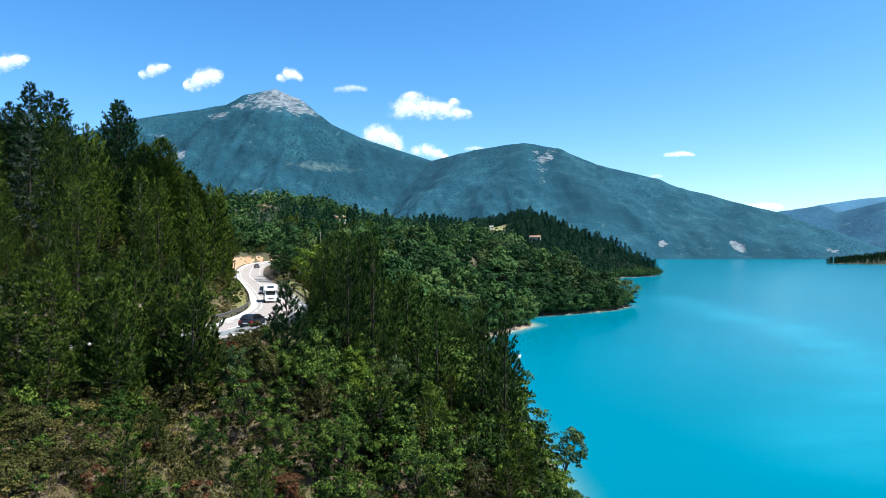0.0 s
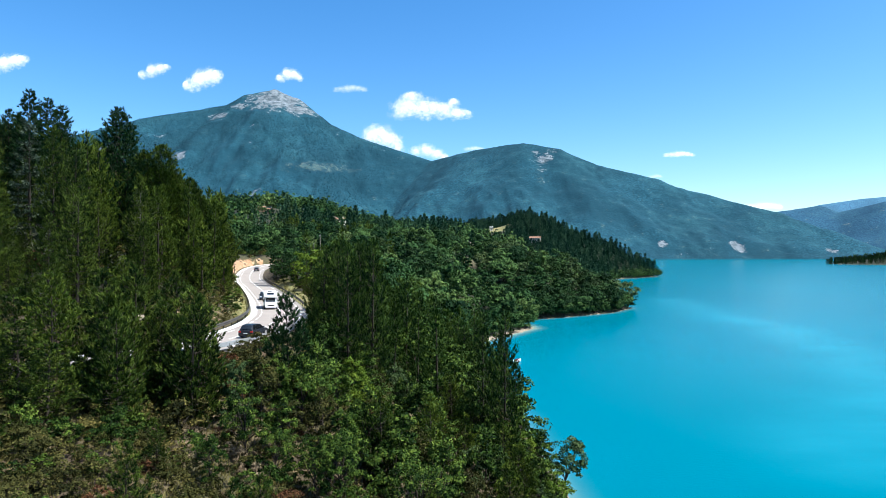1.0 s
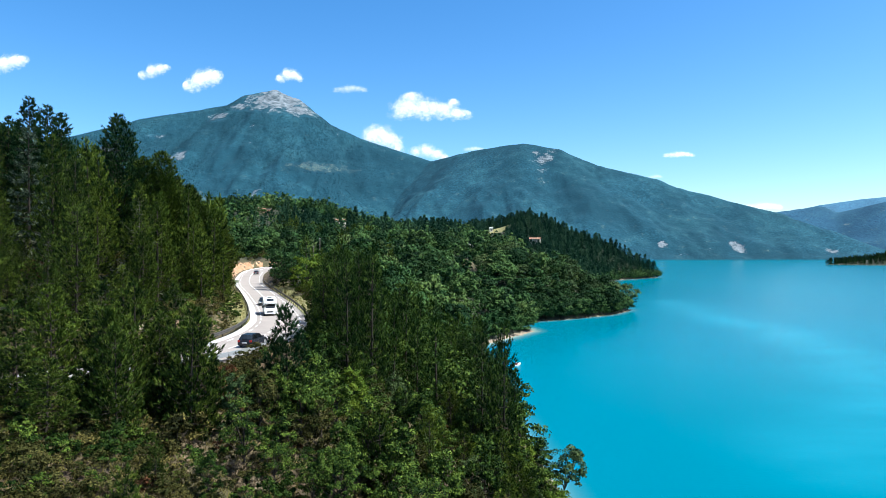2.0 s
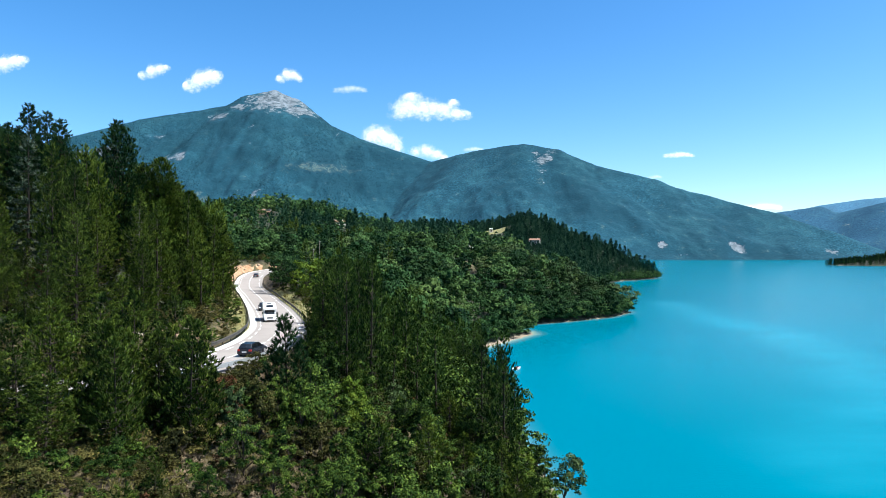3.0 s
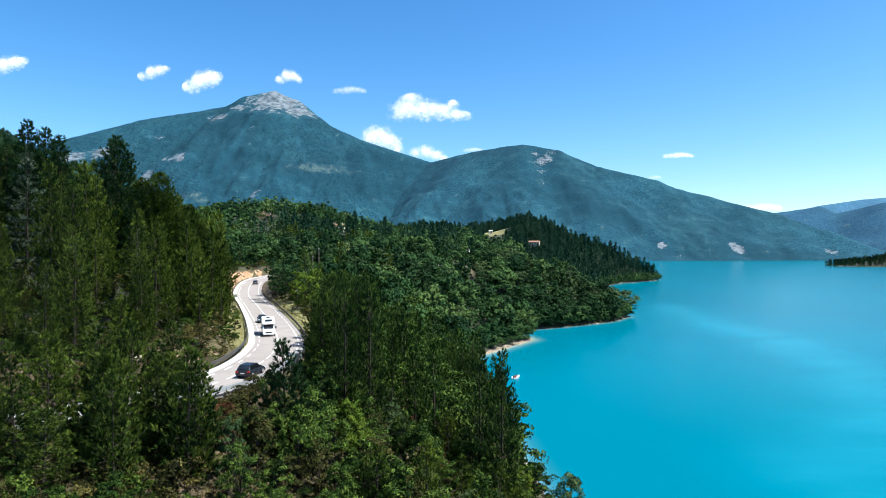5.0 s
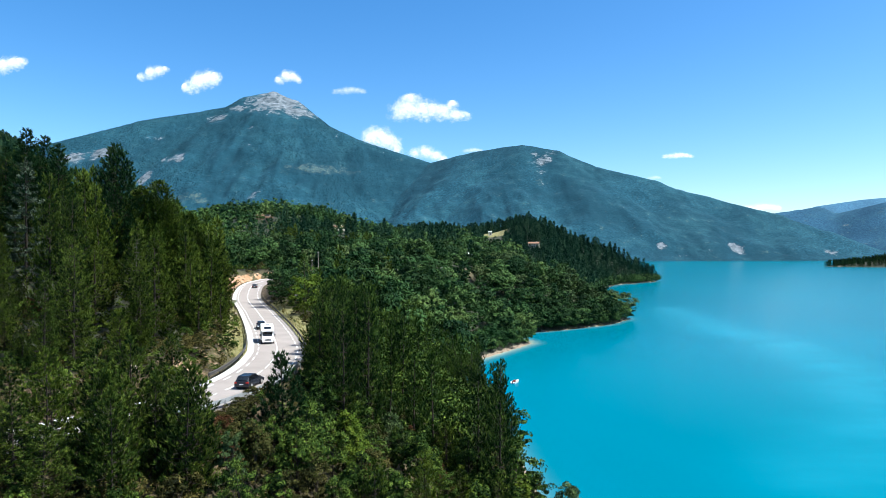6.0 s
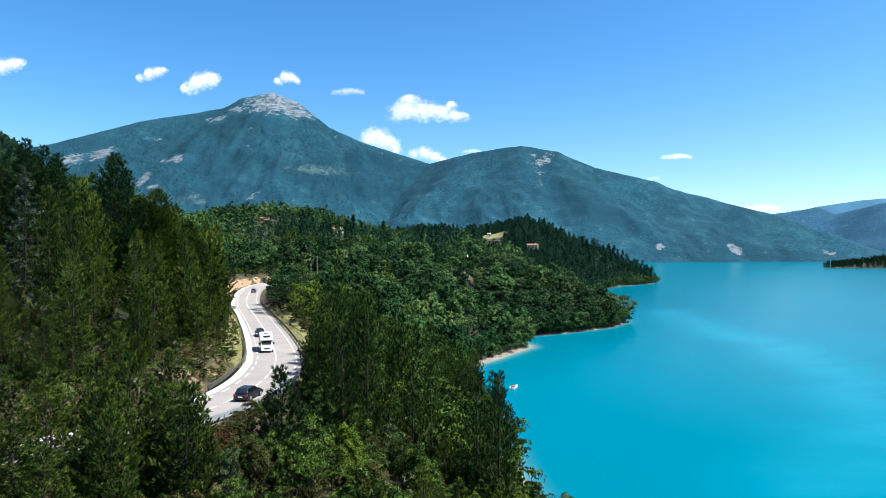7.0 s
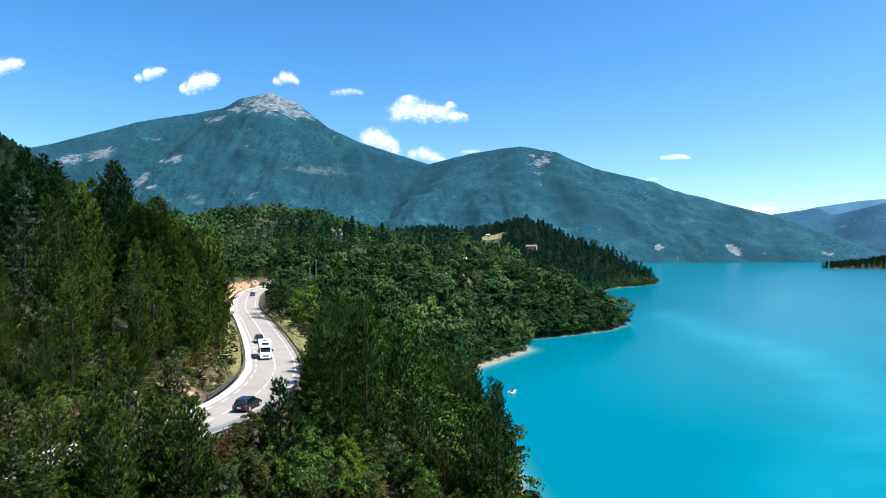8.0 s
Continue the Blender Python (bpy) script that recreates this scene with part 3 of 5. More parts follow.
def broadleaf(seed, height, spread, bare, clumps, leaves, size, flat=0.75, limbs=True, loose=0.36, ruffle=0.62):
    """A broad-leaved tree: forked trunk, limbs to uneven clumps of leaves. Returns (trunk, crown)."""
    rng = np.random.default_rng(seed)
    fork = height * max(bare, 0.12)
    wood = [tube([(0, 0, -0.3), (rng.normal(0, 0.1), rng.normal(0, 0.1), fork * 0.6), (rng.normal(0, 0.2), rng.normal(0, 0.2), fork * 1.4)],
                 np.array([0.02, 0.016, 0.011]) * height, 7)]
    cz = height * (bare + (1 - bare) * 0.52)
    rz = height * (1 - bare) * 0.5
    d = unit(rng.normal(size=(clumps, 3)))
    d[:, 2] = np.where(d[:, 2] < -0.8, -d[:, 2], d[:, 2])
    rad = rng.uniform(0.35, 1.0, clumps) ** 0.6 * rng.uniform(0.78, 1.08, clumps)
    centre = np.stack([d[:, 0] * spread * rad, d[:, 1] * spread * rad, cz + d[:, 2] * rz * rad], 1)
    lean = np.random.default_rng(seed + 500)
    top = np.array([lean.normal(0, 0.05) * spread, lean.normal(0, 0.05) * spread, height * 0.68])
    if limbs:
        wood.append(tube([(0, 0, fork * 0.8), top * [1.6, 1.6, 0.55], top], np.array([0.012, 0.009, 0.004]) * height, 5))
    for c in centre[rng.permutation(clumps)[: max(4, clumps // 4) if limbs else 0]]:
        rise = lean.uniform(0.5, 0.95) * min(1.0, c[2] / top[2])
        base = top * [rise, rise, rise * 0.8]
        mid = base + (c - base) * 0.5 + [0, 0, -0.02 * height]
        wood.append(tube([base, mid, c], np.array([0.0075, 0.005, 0.002]) * height, 4))
    cr = rng.uniform(0.45, 1.15, clumps) * spread * loose
    which = np.repeat(np.arange(clumps), leaves)
    q = unit(rng.normal(size=(len(which), 3)))
    q[:, 2] = np.where(q[:, 2] < -0.2, -q[:, 2] * 0.6, q[:, 2])
    rr = rng.uniform(0.35, 1.05, len(which)) ** 0.6
    p = centre[which] + q * (cr[which] * rr)[:, None] * [1, 1, flat]
    face = unit(q * 0.8 + d[which] * 0.4 + [0, 0, 0.15] + rng.normal(0, ruffle, q.shape))
    way = unit(np.cross(face, rng.normal(size=q.shape)))
    crown = blades(p - way * size * 0.5, way, size * rng.uniform(0.6, 1.3, len(p)), size * 0.4, rng, face)
    return joined(wood), crown


class Kind:
    """One kind of tree: shared meshes for its variants; plant() sets single trees, stand() returns one joined wood."""

    def __init__(self, name, category, makes, crown_mat, wood_mat=BARK):
        self.name, self.category, self.shapes, self.meshes = name, category, makes, []
        for wood, crown in makes:
            pair = []
            for label, (v, f), mat in (("trunk", wood, wood_mat), ("crown", crown, crown_mat)):
                me = bpy.data.meshes.new(label)
                fill(me, v, f, label == "trunk")
                me.materials.append(mat)
                if label == "crown":
                    cell = np.floor(v[::3] / 0.85)
                    shade = np.modf(np.abs(np.sin(cell @ [12.99, 78.23, 37.72]) * 43758.5))[0] * 0.55
                    me.attributes.new("tone", "FLOAT", "POINT").data.foreach_set("value", np.repeat(shade, 3).astype(np.float32))
                pair.append(me)
            self.meshes.append(pair)

    def plant(self, x, y, z, turn, scale, variant, label, group="", tall=1.0, tilt=(0, 0)):
        root = new(self.name)
        root.matrix_world = pose(x, y, z, tilt[0], tilt[1], turn) @ Matrix.Diagonal((scale, scale, scale * tall, 1))
        for me, label_part in zip(self.meshes[variant % len(self.meshes)], ("trunk", "crown")):
            new(label_part, me).parent = root
        return tagged(root, label, self.category, group)


def stand(name, rows, shapes, crown_mat, wood_mat, label, category):
    """A far wood as one object: rows of x, y, z, turn, scale, tall, variant."""
    vs, fs, tvs, tfs, n, tn, tones = [], [], [], [], 0, 0, []
    own = np.random.default_rng(len(rows))
    for x, y, z, turn, s, tall, k in rows:
        c, sn = math.cos(turn), math.sin(turn)
        rot = np.array([[c, sn, 0], [-sn, c, 0], [0, 0, 1]]) * s
        (wv, wf), (cv, cf) = shapes[int(k) % len(shapes)]
        at = np.array([x, y, z])
        up = np.array([1, 1, tall])
        vs.append((cv * up) @ rot + at)
        fs.append(cf + n)
        n += len(cv)
        tones.append(np.full(len(cv), own.random()))
        if wood_mat:
            tvs.append((wv * up) @ rot + at)
            tfs.append(wf + tn)
            tn += len(wv)
    root = solid(name, np.vstack(vs), np.vstack(fs), crown_mat)
    set_attr(root, "tone", np.concatenate(tones))
    if wood_mat:
        solid("trunks", np.vstack(tvs), np.vstack(tfs), wood_mat, root)
    return tagged(root, label, category, "", "stuff")

# ---- road ----
def road_frame(rows):
    way = unit(np.gradient(rows[:, :2], axis=0))
    return way, np.stack([-way[:, 1], way[:, 0]], 1)


def swept(rows, section, closed=True):
    """Sweeps a cross-section of (offset to the left, height) along rows of the road."""
    way, nrm = road_frame(rows)
    sec = np.array(section, float)
    v = np.stack([np.column_stack([rows[:, :2] + nrm * o, rows[:, 2] + h]) for o, h in sec], 1)
    n, m = len(rows), len(sec)
    i, j = np.meshgrid(np.arange(n - 1), np.arange(m if closed else m - 1), indexing="ij")
    k = (j + 1) % m
    return v.reshape(-1, 3), np.stack([i * m + j, (i + 1) * m + j, (i + 1) * m + k, i * m + k], -1).reshape(-1, 4)


def strip(name, left, right, lift, material, parent, rows=ROAD, thick=0.4):
    return solid(name, *swept(rows, [(left, lift - thick), (left, lift), (right, lift), (right, lift - thick)], False), material, parent)


ASPHALT = plain("pale_worn_asphalt", (0.229, 0.198, 0.179), (0.303, 0.265, 0.242), 0.25, 0.85, 0, 0.3, 30)
PAINT = plain("road_paint", (0.68, 0.68, 0.68), (0.85, 0.85, 0.84), 1.0, 0.7, 0, 0.1, 20)
KERB = plain("pale_concrete", (0.42, 0.405, 0.38), (0.56, 0.54, 0.51), 0.6, 0.85, 0, 0.2, 12)
RAIL = plain("weathered_rail", (0.022, 0.02, 0.018), (0.06, 0.053, 0.046), 0.8, 0.75, 0.0, 0.2, 10)
ZINC = plain("galvanised_rail", (0.42, 0.43, 0.44), (0.6, 0.61, 0.62), 0.8, 0.45, 0.6, 0.1, 10)
road = tagged(strip("road", 3.6, -3.6, 0.02, ASPHALT, None), "pale sunlit two-lane asphalt road on the hillside", "road", "", "structure")
strip("gutter", 4.7, 3.62, 0.06, KERB, road)
strip("shoulder", -3.62, -4.3, 0.03, ASPHALT, road)
s_along = np.concatenate([[0], np.cumsum(np.linalg.norm(np.diff(ROAD[:, :2], axis=0), axis=1))])


def along(a, b, step=0.75):
    """Rows of the road between two lengths along it."""
    t = np.linspace(a, b, max(3, int((b - a) / step)))
    return np.stack([np.interp(t, s_along, ROAD[:, c]) for c in range(3)], 1)


def length_at(y):
    return float(np.interp(y, ROAD[:, 1], s_along))


END = float(s_along[-1])
# middle line: dashed near, unbroken through the far bend; broken edge lines
solid_from = length_at(100)
t = 20.0
while t < solid_from - 3:
    strip("centre_dash", 0.07, -0.07, 0.028, PAINT, road, along(t, t + 3.0), 0.01)
    t += 4.6
strip("centre_line", 0.07, -0.07, 0.028, PAINT, road, along(solid_from, END - 5), 0.01)
for off in (2.95, -3.2):
    t = 45.0
    while t < length_at(245):
        strip("edge_dash", off + 0.09, off - 0.09, 0.028, PAINT, road, along(t, t + 2.2), 0.01)
        t += 5.2



def box_arrays(sx, sy, sz, at=(0, 0, 0), taper=1.0):
    x, y = sx / 2, sy / 2
    v = np.array([(-x, -y, 0), (x, -y, 0), (x, y, 0), (-x, y, 0), (-x * taper, -y * taper, sz), (x * taper, -y * taper, sz), (x * taper, y * taper, sz), (-x * taper, y * taper, sz)], float)
    return v + np.array(at), np.array([(3, 2, 1, 0), (4, 5, 6, 7), (0, 1, 5, 4), (1, 2, 6, 5), (2, 3, 7, 6), (3, 0, 4, 7)])


def guard_rail(a, b, off, material, label, back):
    """A corrugated beam on posts beside the road."""
    rows = along(a, b, 1.0)
    o = -back
    wave = [(0.0, 0.36), (0.08 * o, 0.42), (0.08 * o, 0.54), (0.0, 0.6), (0.08 * o, 0.66), (0.08 * o, 0.78), (0.0, 0.84), (-0.03 * o, 0.84), (-0.03 * o, 0.36)]
    root = solid("guard_rail", *swept(rows, [(off + w, h) for w, h in wave]), material)
    tagged(root, label, "guard rail", "road guard rails")
    me = bpy.data.meshes.new("post")
    fill(me, *box_arrays(0.11, 0.09, 1.1, (0, 0, -0.42)))
    me.materials.append(material)
    for q in np.arange(a + 0.5, b - 0.3, 4.0):
        r = along(q - 1, q + 1, 1.0)
        way, nrm = road_frame(r)
        post = new("post", me)
        post.parent = root
        mid = len(r) // 2
        post.matrix_world = pose(r[mid, 0] + nrm[mid, 0] * (off + 0.12 * back), r[mid, 1] + nrm[mid, 1] * (off + 0.12 * back), r[mid, 2],
                                 0, 0, math.degrees(math.atan2(way[mid, 1], way[mid, 0])))
    return root


guard_rail(length_at(78), length_at(184), 4.95, RAIL, "long dark weathered guard rail along the road", 1)
guard_rail(length_at(94), length_at(216), -4.55, RAIL, "long dark weathered guard rail above the lake", -1)
guard_rail(length_at(264), length_at(325), -4.55, ZINC, "pale galvanised guard rail past the far bend", -1)
guard_rail(length_at(46), length_at(93), -4.55, ZINC, "pale galvanised guard rail above the oaks", -1)

# ---- planting ----
# houses: x, y, turn, width, depth, height, label, lift
HOUSES = [(-149, 520, 12, 6, 5, 3.0, "brown stone house with a tiled roof among trees", 0.3), (-140, 512, -8, 4.5, 4, 2.8, "small brown stone house half hidden by trees", 0.3),
          (-86, 530, 25, 8, 6, 3.2, "pale house with an orange tiled roof", 0.4), (115.5, 792, -15, 13, 10, 4.6, "house with a bright red tiled roof", 1.5),
          (16, 425, 8, 9, 5, 3.0, "long low white house among oaks", 1.0), (39.5, 925, 10, 6, 5, 3.5, "small white house in the far wood", 1.0),
          (72, 938, 0, 5, 5, 3.5, "small white house in the far wood", 1.0)]
rng = np.random.default_rng(7)
NEAR_PINE = [pine(s, 16, 3.1, b, 28, 6, 14, 9, 0.4, tip=1.5, slim=0.13, full=0.68, even=0.7) for s, b in ((1, 0.08), (2, 0.14), (3, 0.25), (4, 0.05))]
SMALL_PINE = [pine(s, 9, 2.3, 0.04, 20, 6, 13, 10, 0.33, tip=1.4, slim=0.135) for s in (5, 6)]
SPARSE_PINE = [pine(8, 10, 3.3, 0.04, 18, 7, 13, 20, 0.44, -0.15, tip=1.6, slim=0.085, full=0.8, even=0.75)]
CEDAR_PINE = [pine(9, 17, 3.2, 0.05, 22, 7, 28, 9, 0.36, 0.5, 0.0, slim=0.15, full=0.7, even=0.75, fan=0.26)]
MID_PINE = [pine(s, 15, 3.0, b, 21, 5, 9, 7, 0.6, tip=1.5, slim=0.12, limbs=False, full=0.7, even=0.7) for s, b in ((11, 0.06), (12, 0.12), (13, 0.1))]
NEAR_OAK = [broadleaf(s, 6, w, 0.06, n, 52, 0.22, 0.9, True, 0.25) for s, w, n in ((21, 2.3, 66), (22, 1.9, 58), (23, 2.6, 74), (24, 1.6, 50))]
MID_OAK = [broadleaf(s, 9, 3.6, 0.08, 40, 34, 0.46, 0.9, True, 0.3) for s in (31, 32, 33)]
WOOD_OAK = [broadleaf(s, 9, w, 0.1, n, 30, 0.66, 0.9, False, 0.32, 0.38) for s, w, n in ((34, 3.9, 30), (35, 3.4, 26), (36, 4.3, 34), (37, 3.0, 22))]
WOOD_PINE = [pine(s, 15, 2.8, 0.06, 13, 4, 4, 3, 1.15, slim=0.14, limbs=False) for s in (15, 16, 17)]
BUSH = [broadleaf(s, 1.8, 1.1, 0.02, 20, 80, 0.125, 0.8) for s in (41, 42, 43)]
FAR_OAK = [broadleaf(s, 10, 4.3, 0.06, 16, 11, 1.3, 0.85, False, 0.36, 0.35) for s in (51, 52, 53)]
FAR_PINE = [pine(s, 15, w, 0.05, 11, 3, 2, 2, 1.75, tip=1.6, slim=0.26, limbs=False, full=0.7, even=0.8) for s, w in ((61, 3.3), (62, 2.8), (63, 3.8))]
FULL_PINE = [pine(s, 16, 3.3, 0.05, 28, 6, 14, 9, 0.42, tip=1.5, slim=0.13, full=0.58, even=0.7) for s in (71, 72)]
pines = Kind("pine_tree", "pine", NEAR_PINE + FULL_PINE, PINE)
# the same pine shapes with shade painted into their needles
shaded_pines = Kind("pine_tree", "pine", NEAR_PINE + FULL_PINE, SHADE_PINE)
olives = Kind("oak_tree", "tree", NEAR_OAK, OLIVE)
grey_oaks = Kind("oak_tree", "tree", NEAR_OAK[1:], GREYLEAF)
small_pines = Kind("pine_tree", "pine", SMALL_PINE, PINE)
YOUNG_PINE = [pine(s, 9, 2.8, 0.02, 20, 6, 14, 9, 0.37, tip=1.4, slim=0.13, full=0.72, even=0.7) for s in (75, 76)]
bushy_pines = Kind("pine_tree", "pine", YOUNG_PINE, SHADE_PINE)
# the young pines in brighter needles, painted for the lit places
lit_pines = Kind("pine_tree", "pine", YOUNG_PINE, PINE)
far_pines = Kind("pine_tree", "pine", MID_PINE, PINE)
HERO_PINE = [pine(s, 16, 4.4, 0.05, 46, 13, 19, 8, 0.36, slim=0.14, full=0.76, wide=1.3, even=0.86, fan=0.34) for s in (73, 74)]
SPIRE_PINE = [pine(s, 16, 3.2, 0.05, 36, 8, 18, 8, 0.38, slim=0.14, full=0.78, wide=1.3, even=0.75) for s in (77, 78)]
spire_pines = Kind("pine_tree", "pine", SPIRE_PINE, SPRUCE)
dark_pines = Kind("pine_tree", "pine", HERO_PINE, SPRUCE)
edge_pines = Kind("pine_tree", "pine", HERO_PINE, PINE)
LOW_BUSH = [broadleaf(s, 1.8, 1.15, 0.0, 14, 38, 0.18, 0.85) for s in (44, 45, 46)]
oaks = Kind("oak_tree", "tree", NEAR_OAK, OAK)
tall_pines = Kind("pine_tree", "pine", FULL_PINE, SHORE_PINE)
shore_pines = Kind("pine_tree", "pine", MID_PINE, SHORE_PINE)
FINE_OAK = [broadleaf(s, 6, w, 0.05, 88, 68, 0.142, 0.9, True, 0.2) for s, w in ((25, 2.3), (26, 1.9), (27, 2.6))]
fine_oaks = Kind("oak_tree", "tree", FINE_OAK, OAK)
fine_olives = Kind("oak_tree", "tree", FINE_OAK, OLIVE)
tall_oaks = Kind("oak_tree", "tree", MID_OAK, OAK)
limes = Kind("broadleaf_tree", "tree", MID_OAK[:1] + NEAR_OAK[:2], LIME)
shrubs = Kind("shrub", "shrub", BUSH, SCRUB)
rusts = Kind("shrub", "shrub", BUSH, RUST)
olive_shrubs = Kind("shrub", "shrub", BUSH, OLIVE)
rust_oaks = Kind("oak_tree", "tree", NEAR_OAK[3:], RUST)
green_shrubs = Kind("shrub", "shrub", BUSH, OAK)


def scatter(x0, x1, y0, y1, step, jitter=0.42):
    x, y = np.meshgrid(np.arange(x0, x1, step), np.arange(y0, y1, step))
    x, y = x.ravel() + rng.uniform(-jitter, jitter, x.size) * step, y.ravel() + rng.uniform(-jitter, jitter, y.size) * step
    rd, rz, side = road_near(x, y)
    return np.stack([x, y, land(x, y), shore_distance(x, y), rd, side], 1)


PINE_LABEL = "tall dark green pine standing on the slope"
OAK_LABEL = "bushy green oak on the lake shore slope"
turned = lambda: rng.uniform(0, 360)


def ground_at(x, y):
    return float(land(np.array([x]), np.array([y]))[0])


# single trees that stand out
for hx, hy, top, turn, k, hl in ((-53.5, 105, 55.0, 20, 0, "tall dense dark pine with a rounded top"), (-64.5, 99, 56.5, 80, 1, "tall dark pine rising above the slope"),
                                 (-61, 101, 54.5, 140, 0, "tall dark pine rising above the slope"), (-63.2, 101.5, 55.8, 60, 1, "tall dark pine rising above the slope"), (-69.5, 101, 54, 200, 1, "tall dark pine rising above the slope"),
                                 (-48, 108, 49.4, 250, 1, "olive-green pine at the edge of the wood"), (-50.2, 106, 48.2, 300, 0, "olive-green pine at the edge of the wood"),
                                 (-46.4, 109, 45.2, 30, 0, "olive-green pine at the edge of the wood"), (-46.6, 113, 43, 100, 1, "olive-green pine at the edge of the wood"),
                                 (-47.8, 120, 44.8, 170, 0, "olive-green pine at the edge of the wood"), (-45.2, 118, 41.4, 220, 1, "olive-green pine at the edge of the wood"),
                                 (-43, 121, 40, 310, 0, "olive-green pine at the edge of the wood")):
    hz = ground_at(hx, hy)
    (spire_pines if hx < -60 else dark_pines if hx < -51 else edge_pines).plant(hx, hy, hz - 0.3, turn, max(0.8, min(1.25, (top - hz) / 16)), k, hl, "pines on the hill", (top - hz) / 16 / max(0.8, min(1.25, (top - hz) / 16)))
Kind("cedar_tree", "cedar", CEDAR_PINE, CEDAR).plant(-57.5, 88, ground_at(-57.5, 88) - 0.3, 0, 1.05, 0, "slender conifer with pale grey-green drooping boughs")
Kind("pine_tree", "pine", SPARSE_PINE, SPRUCE).plant(-15.5, 63.5, ground_at(-15.5, 63.5) - 0.3, 0, 1.1, 0, "sparse dark pine with separate upright shoots")
limes.plant(-33, 155, ground_at(-33, 155) - 0.3, 0, 1.15, 0, "yellow-green broad-leaved tree beside the road", "", 1.05)
Kind("oak_tree", "tree", MID_OAK[1:], SPRUCE).plant(-44, 190, ground_at(-44, 190) - 0.4, 50, 1.35, 0, "large dark round tree beside the road bend")
bend_oaks = Kind("oak_tree", "tree", MID_OAK, SPRUCE)
for hx, hy, hs in ((-44.6, 177, 1.15), (-40.5, 172, 1.05), (-47.5, 186, 1.2), (-36.5, 176, 1.1)):
    bend_oaks.plant(hx, hy, ground_at(hx, hy) - 0.4, hx * 60, hs, int(hy) % 3, "large dark round tree beside the road bend", "trees at the bend")
Kind("oak_tree", "tree", MID_OAK[:1], SPRUCE).plant(-38, 181, ground_at(-38, 181) - 0.4, 10, 1.2, 0, "large dark round tree beside the road bend")
lone = Kind("oak_tree", "tree", [broadleaf(29, 7, 1.9, 0.2, 54, 46, 0.24, 0.9, True, 0.34)], GREYLEAF)
lone.plant(14.3, 79, ground_at(14.3, 79) - 0.3, 0, 1.14, 0, "slim young oak leaning over the water", "", 1.0, (0, 18))
for hx, hy, top in ((8.5, 148, 17.5), (11, 128, 14.5), (10.5, 112, 15.5), (11.5, 101, 13.5), (7.4, 76, 23.8), (5.0, 80, 23.4)):
    hz = ground_at(hx, hy)
    tall_pines.plant(hx, hy, hz - 0.3, hx * 40, 0.85, int(hy) % 2, "dense dark pine at the lake's edge", "pines by the lake", (top - hz) / 16 / 0.85)
for hx, hy, top in ((-49.7, 77.2, 31.3), (-51.2, 80.5, 31.8)):
    hz = ground_at(hx, hy)
    Kind("pine_tree", "pine", SMALL_PINE[:1], RUST).plant(hx, hy, hz - 0.2, 40, 0.6, 0, "withered young pine with rust-brown needles", "", (top - hz) / 9 / 0.6)
trunk_pine = Kind("pine_tree", "pine", [pine(14, 15, 2.6, 0.42, 18, 6, 15, 9, 0.38, tip=1.4, slim=0.13)], PINE, BARE)
trunk_pine.plant(-38.8, 81, ground_at(-38.8, 81) - 0.3, 0, 0.95, 0, "pine with a long bare pale trunk")

for hx, hy, hs in ((-54.5, 78, 0.6), (-57, 81, 0.7), (-53.8, 81.5, 0.5), (-56, 75.5, 0.6), (-58.8, 84.5, 0.75), (-52.3, 77, 0.45), (-54, 74, 0.55), (-51.8, 74.4, 0.45), (-50, 73.4, 0.5), (-48.4, 71.2, 0.45), (-47.4, 68.6, 0.5), (-50.4, 70.8, 0.5),
                   (-53.2, 79.5, 0.4), (-49.2, 75.2, 0.35)):
    bushy_pines.plant(hx, hy, ground_at(hx, hy) - 0.2, hx * 50, hs, int(hy) % 2, "bushy young pine below the tall trees", "young pines")
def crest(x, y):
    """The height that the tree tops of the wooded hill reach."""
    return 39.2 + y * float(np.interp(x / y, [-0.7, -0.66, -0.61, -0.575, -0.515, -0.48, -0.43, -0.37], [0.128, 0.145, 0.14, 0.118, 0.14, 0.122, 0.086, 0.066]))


# wooded hill above the road
hill_rows = []
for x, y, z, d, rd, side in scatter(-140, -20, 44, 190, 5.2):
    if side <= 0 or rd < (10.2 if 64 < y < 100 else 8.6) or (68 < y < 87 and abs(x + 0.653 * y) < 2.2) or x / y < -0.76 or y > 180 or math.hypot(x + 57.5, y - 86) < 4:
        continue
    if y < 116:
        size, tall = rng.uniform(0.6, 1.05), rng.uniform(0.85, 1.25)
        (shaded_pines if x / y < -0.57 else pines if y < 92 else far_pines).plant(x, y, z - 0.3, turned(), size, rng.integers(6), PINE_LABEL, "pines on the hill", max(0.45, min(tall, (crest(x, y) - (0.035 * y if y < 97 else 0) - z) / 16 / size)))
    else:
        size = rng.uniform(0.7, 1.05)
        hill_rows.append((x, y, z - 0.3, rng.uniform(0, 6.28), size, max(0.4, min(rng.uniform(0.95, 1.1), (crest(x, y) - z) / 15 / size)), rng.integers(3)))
stand("pine_wood", hill_rows, WOOD_PINE, PINE, BARK, "dark green pine wood on the hill above the road", "wood")
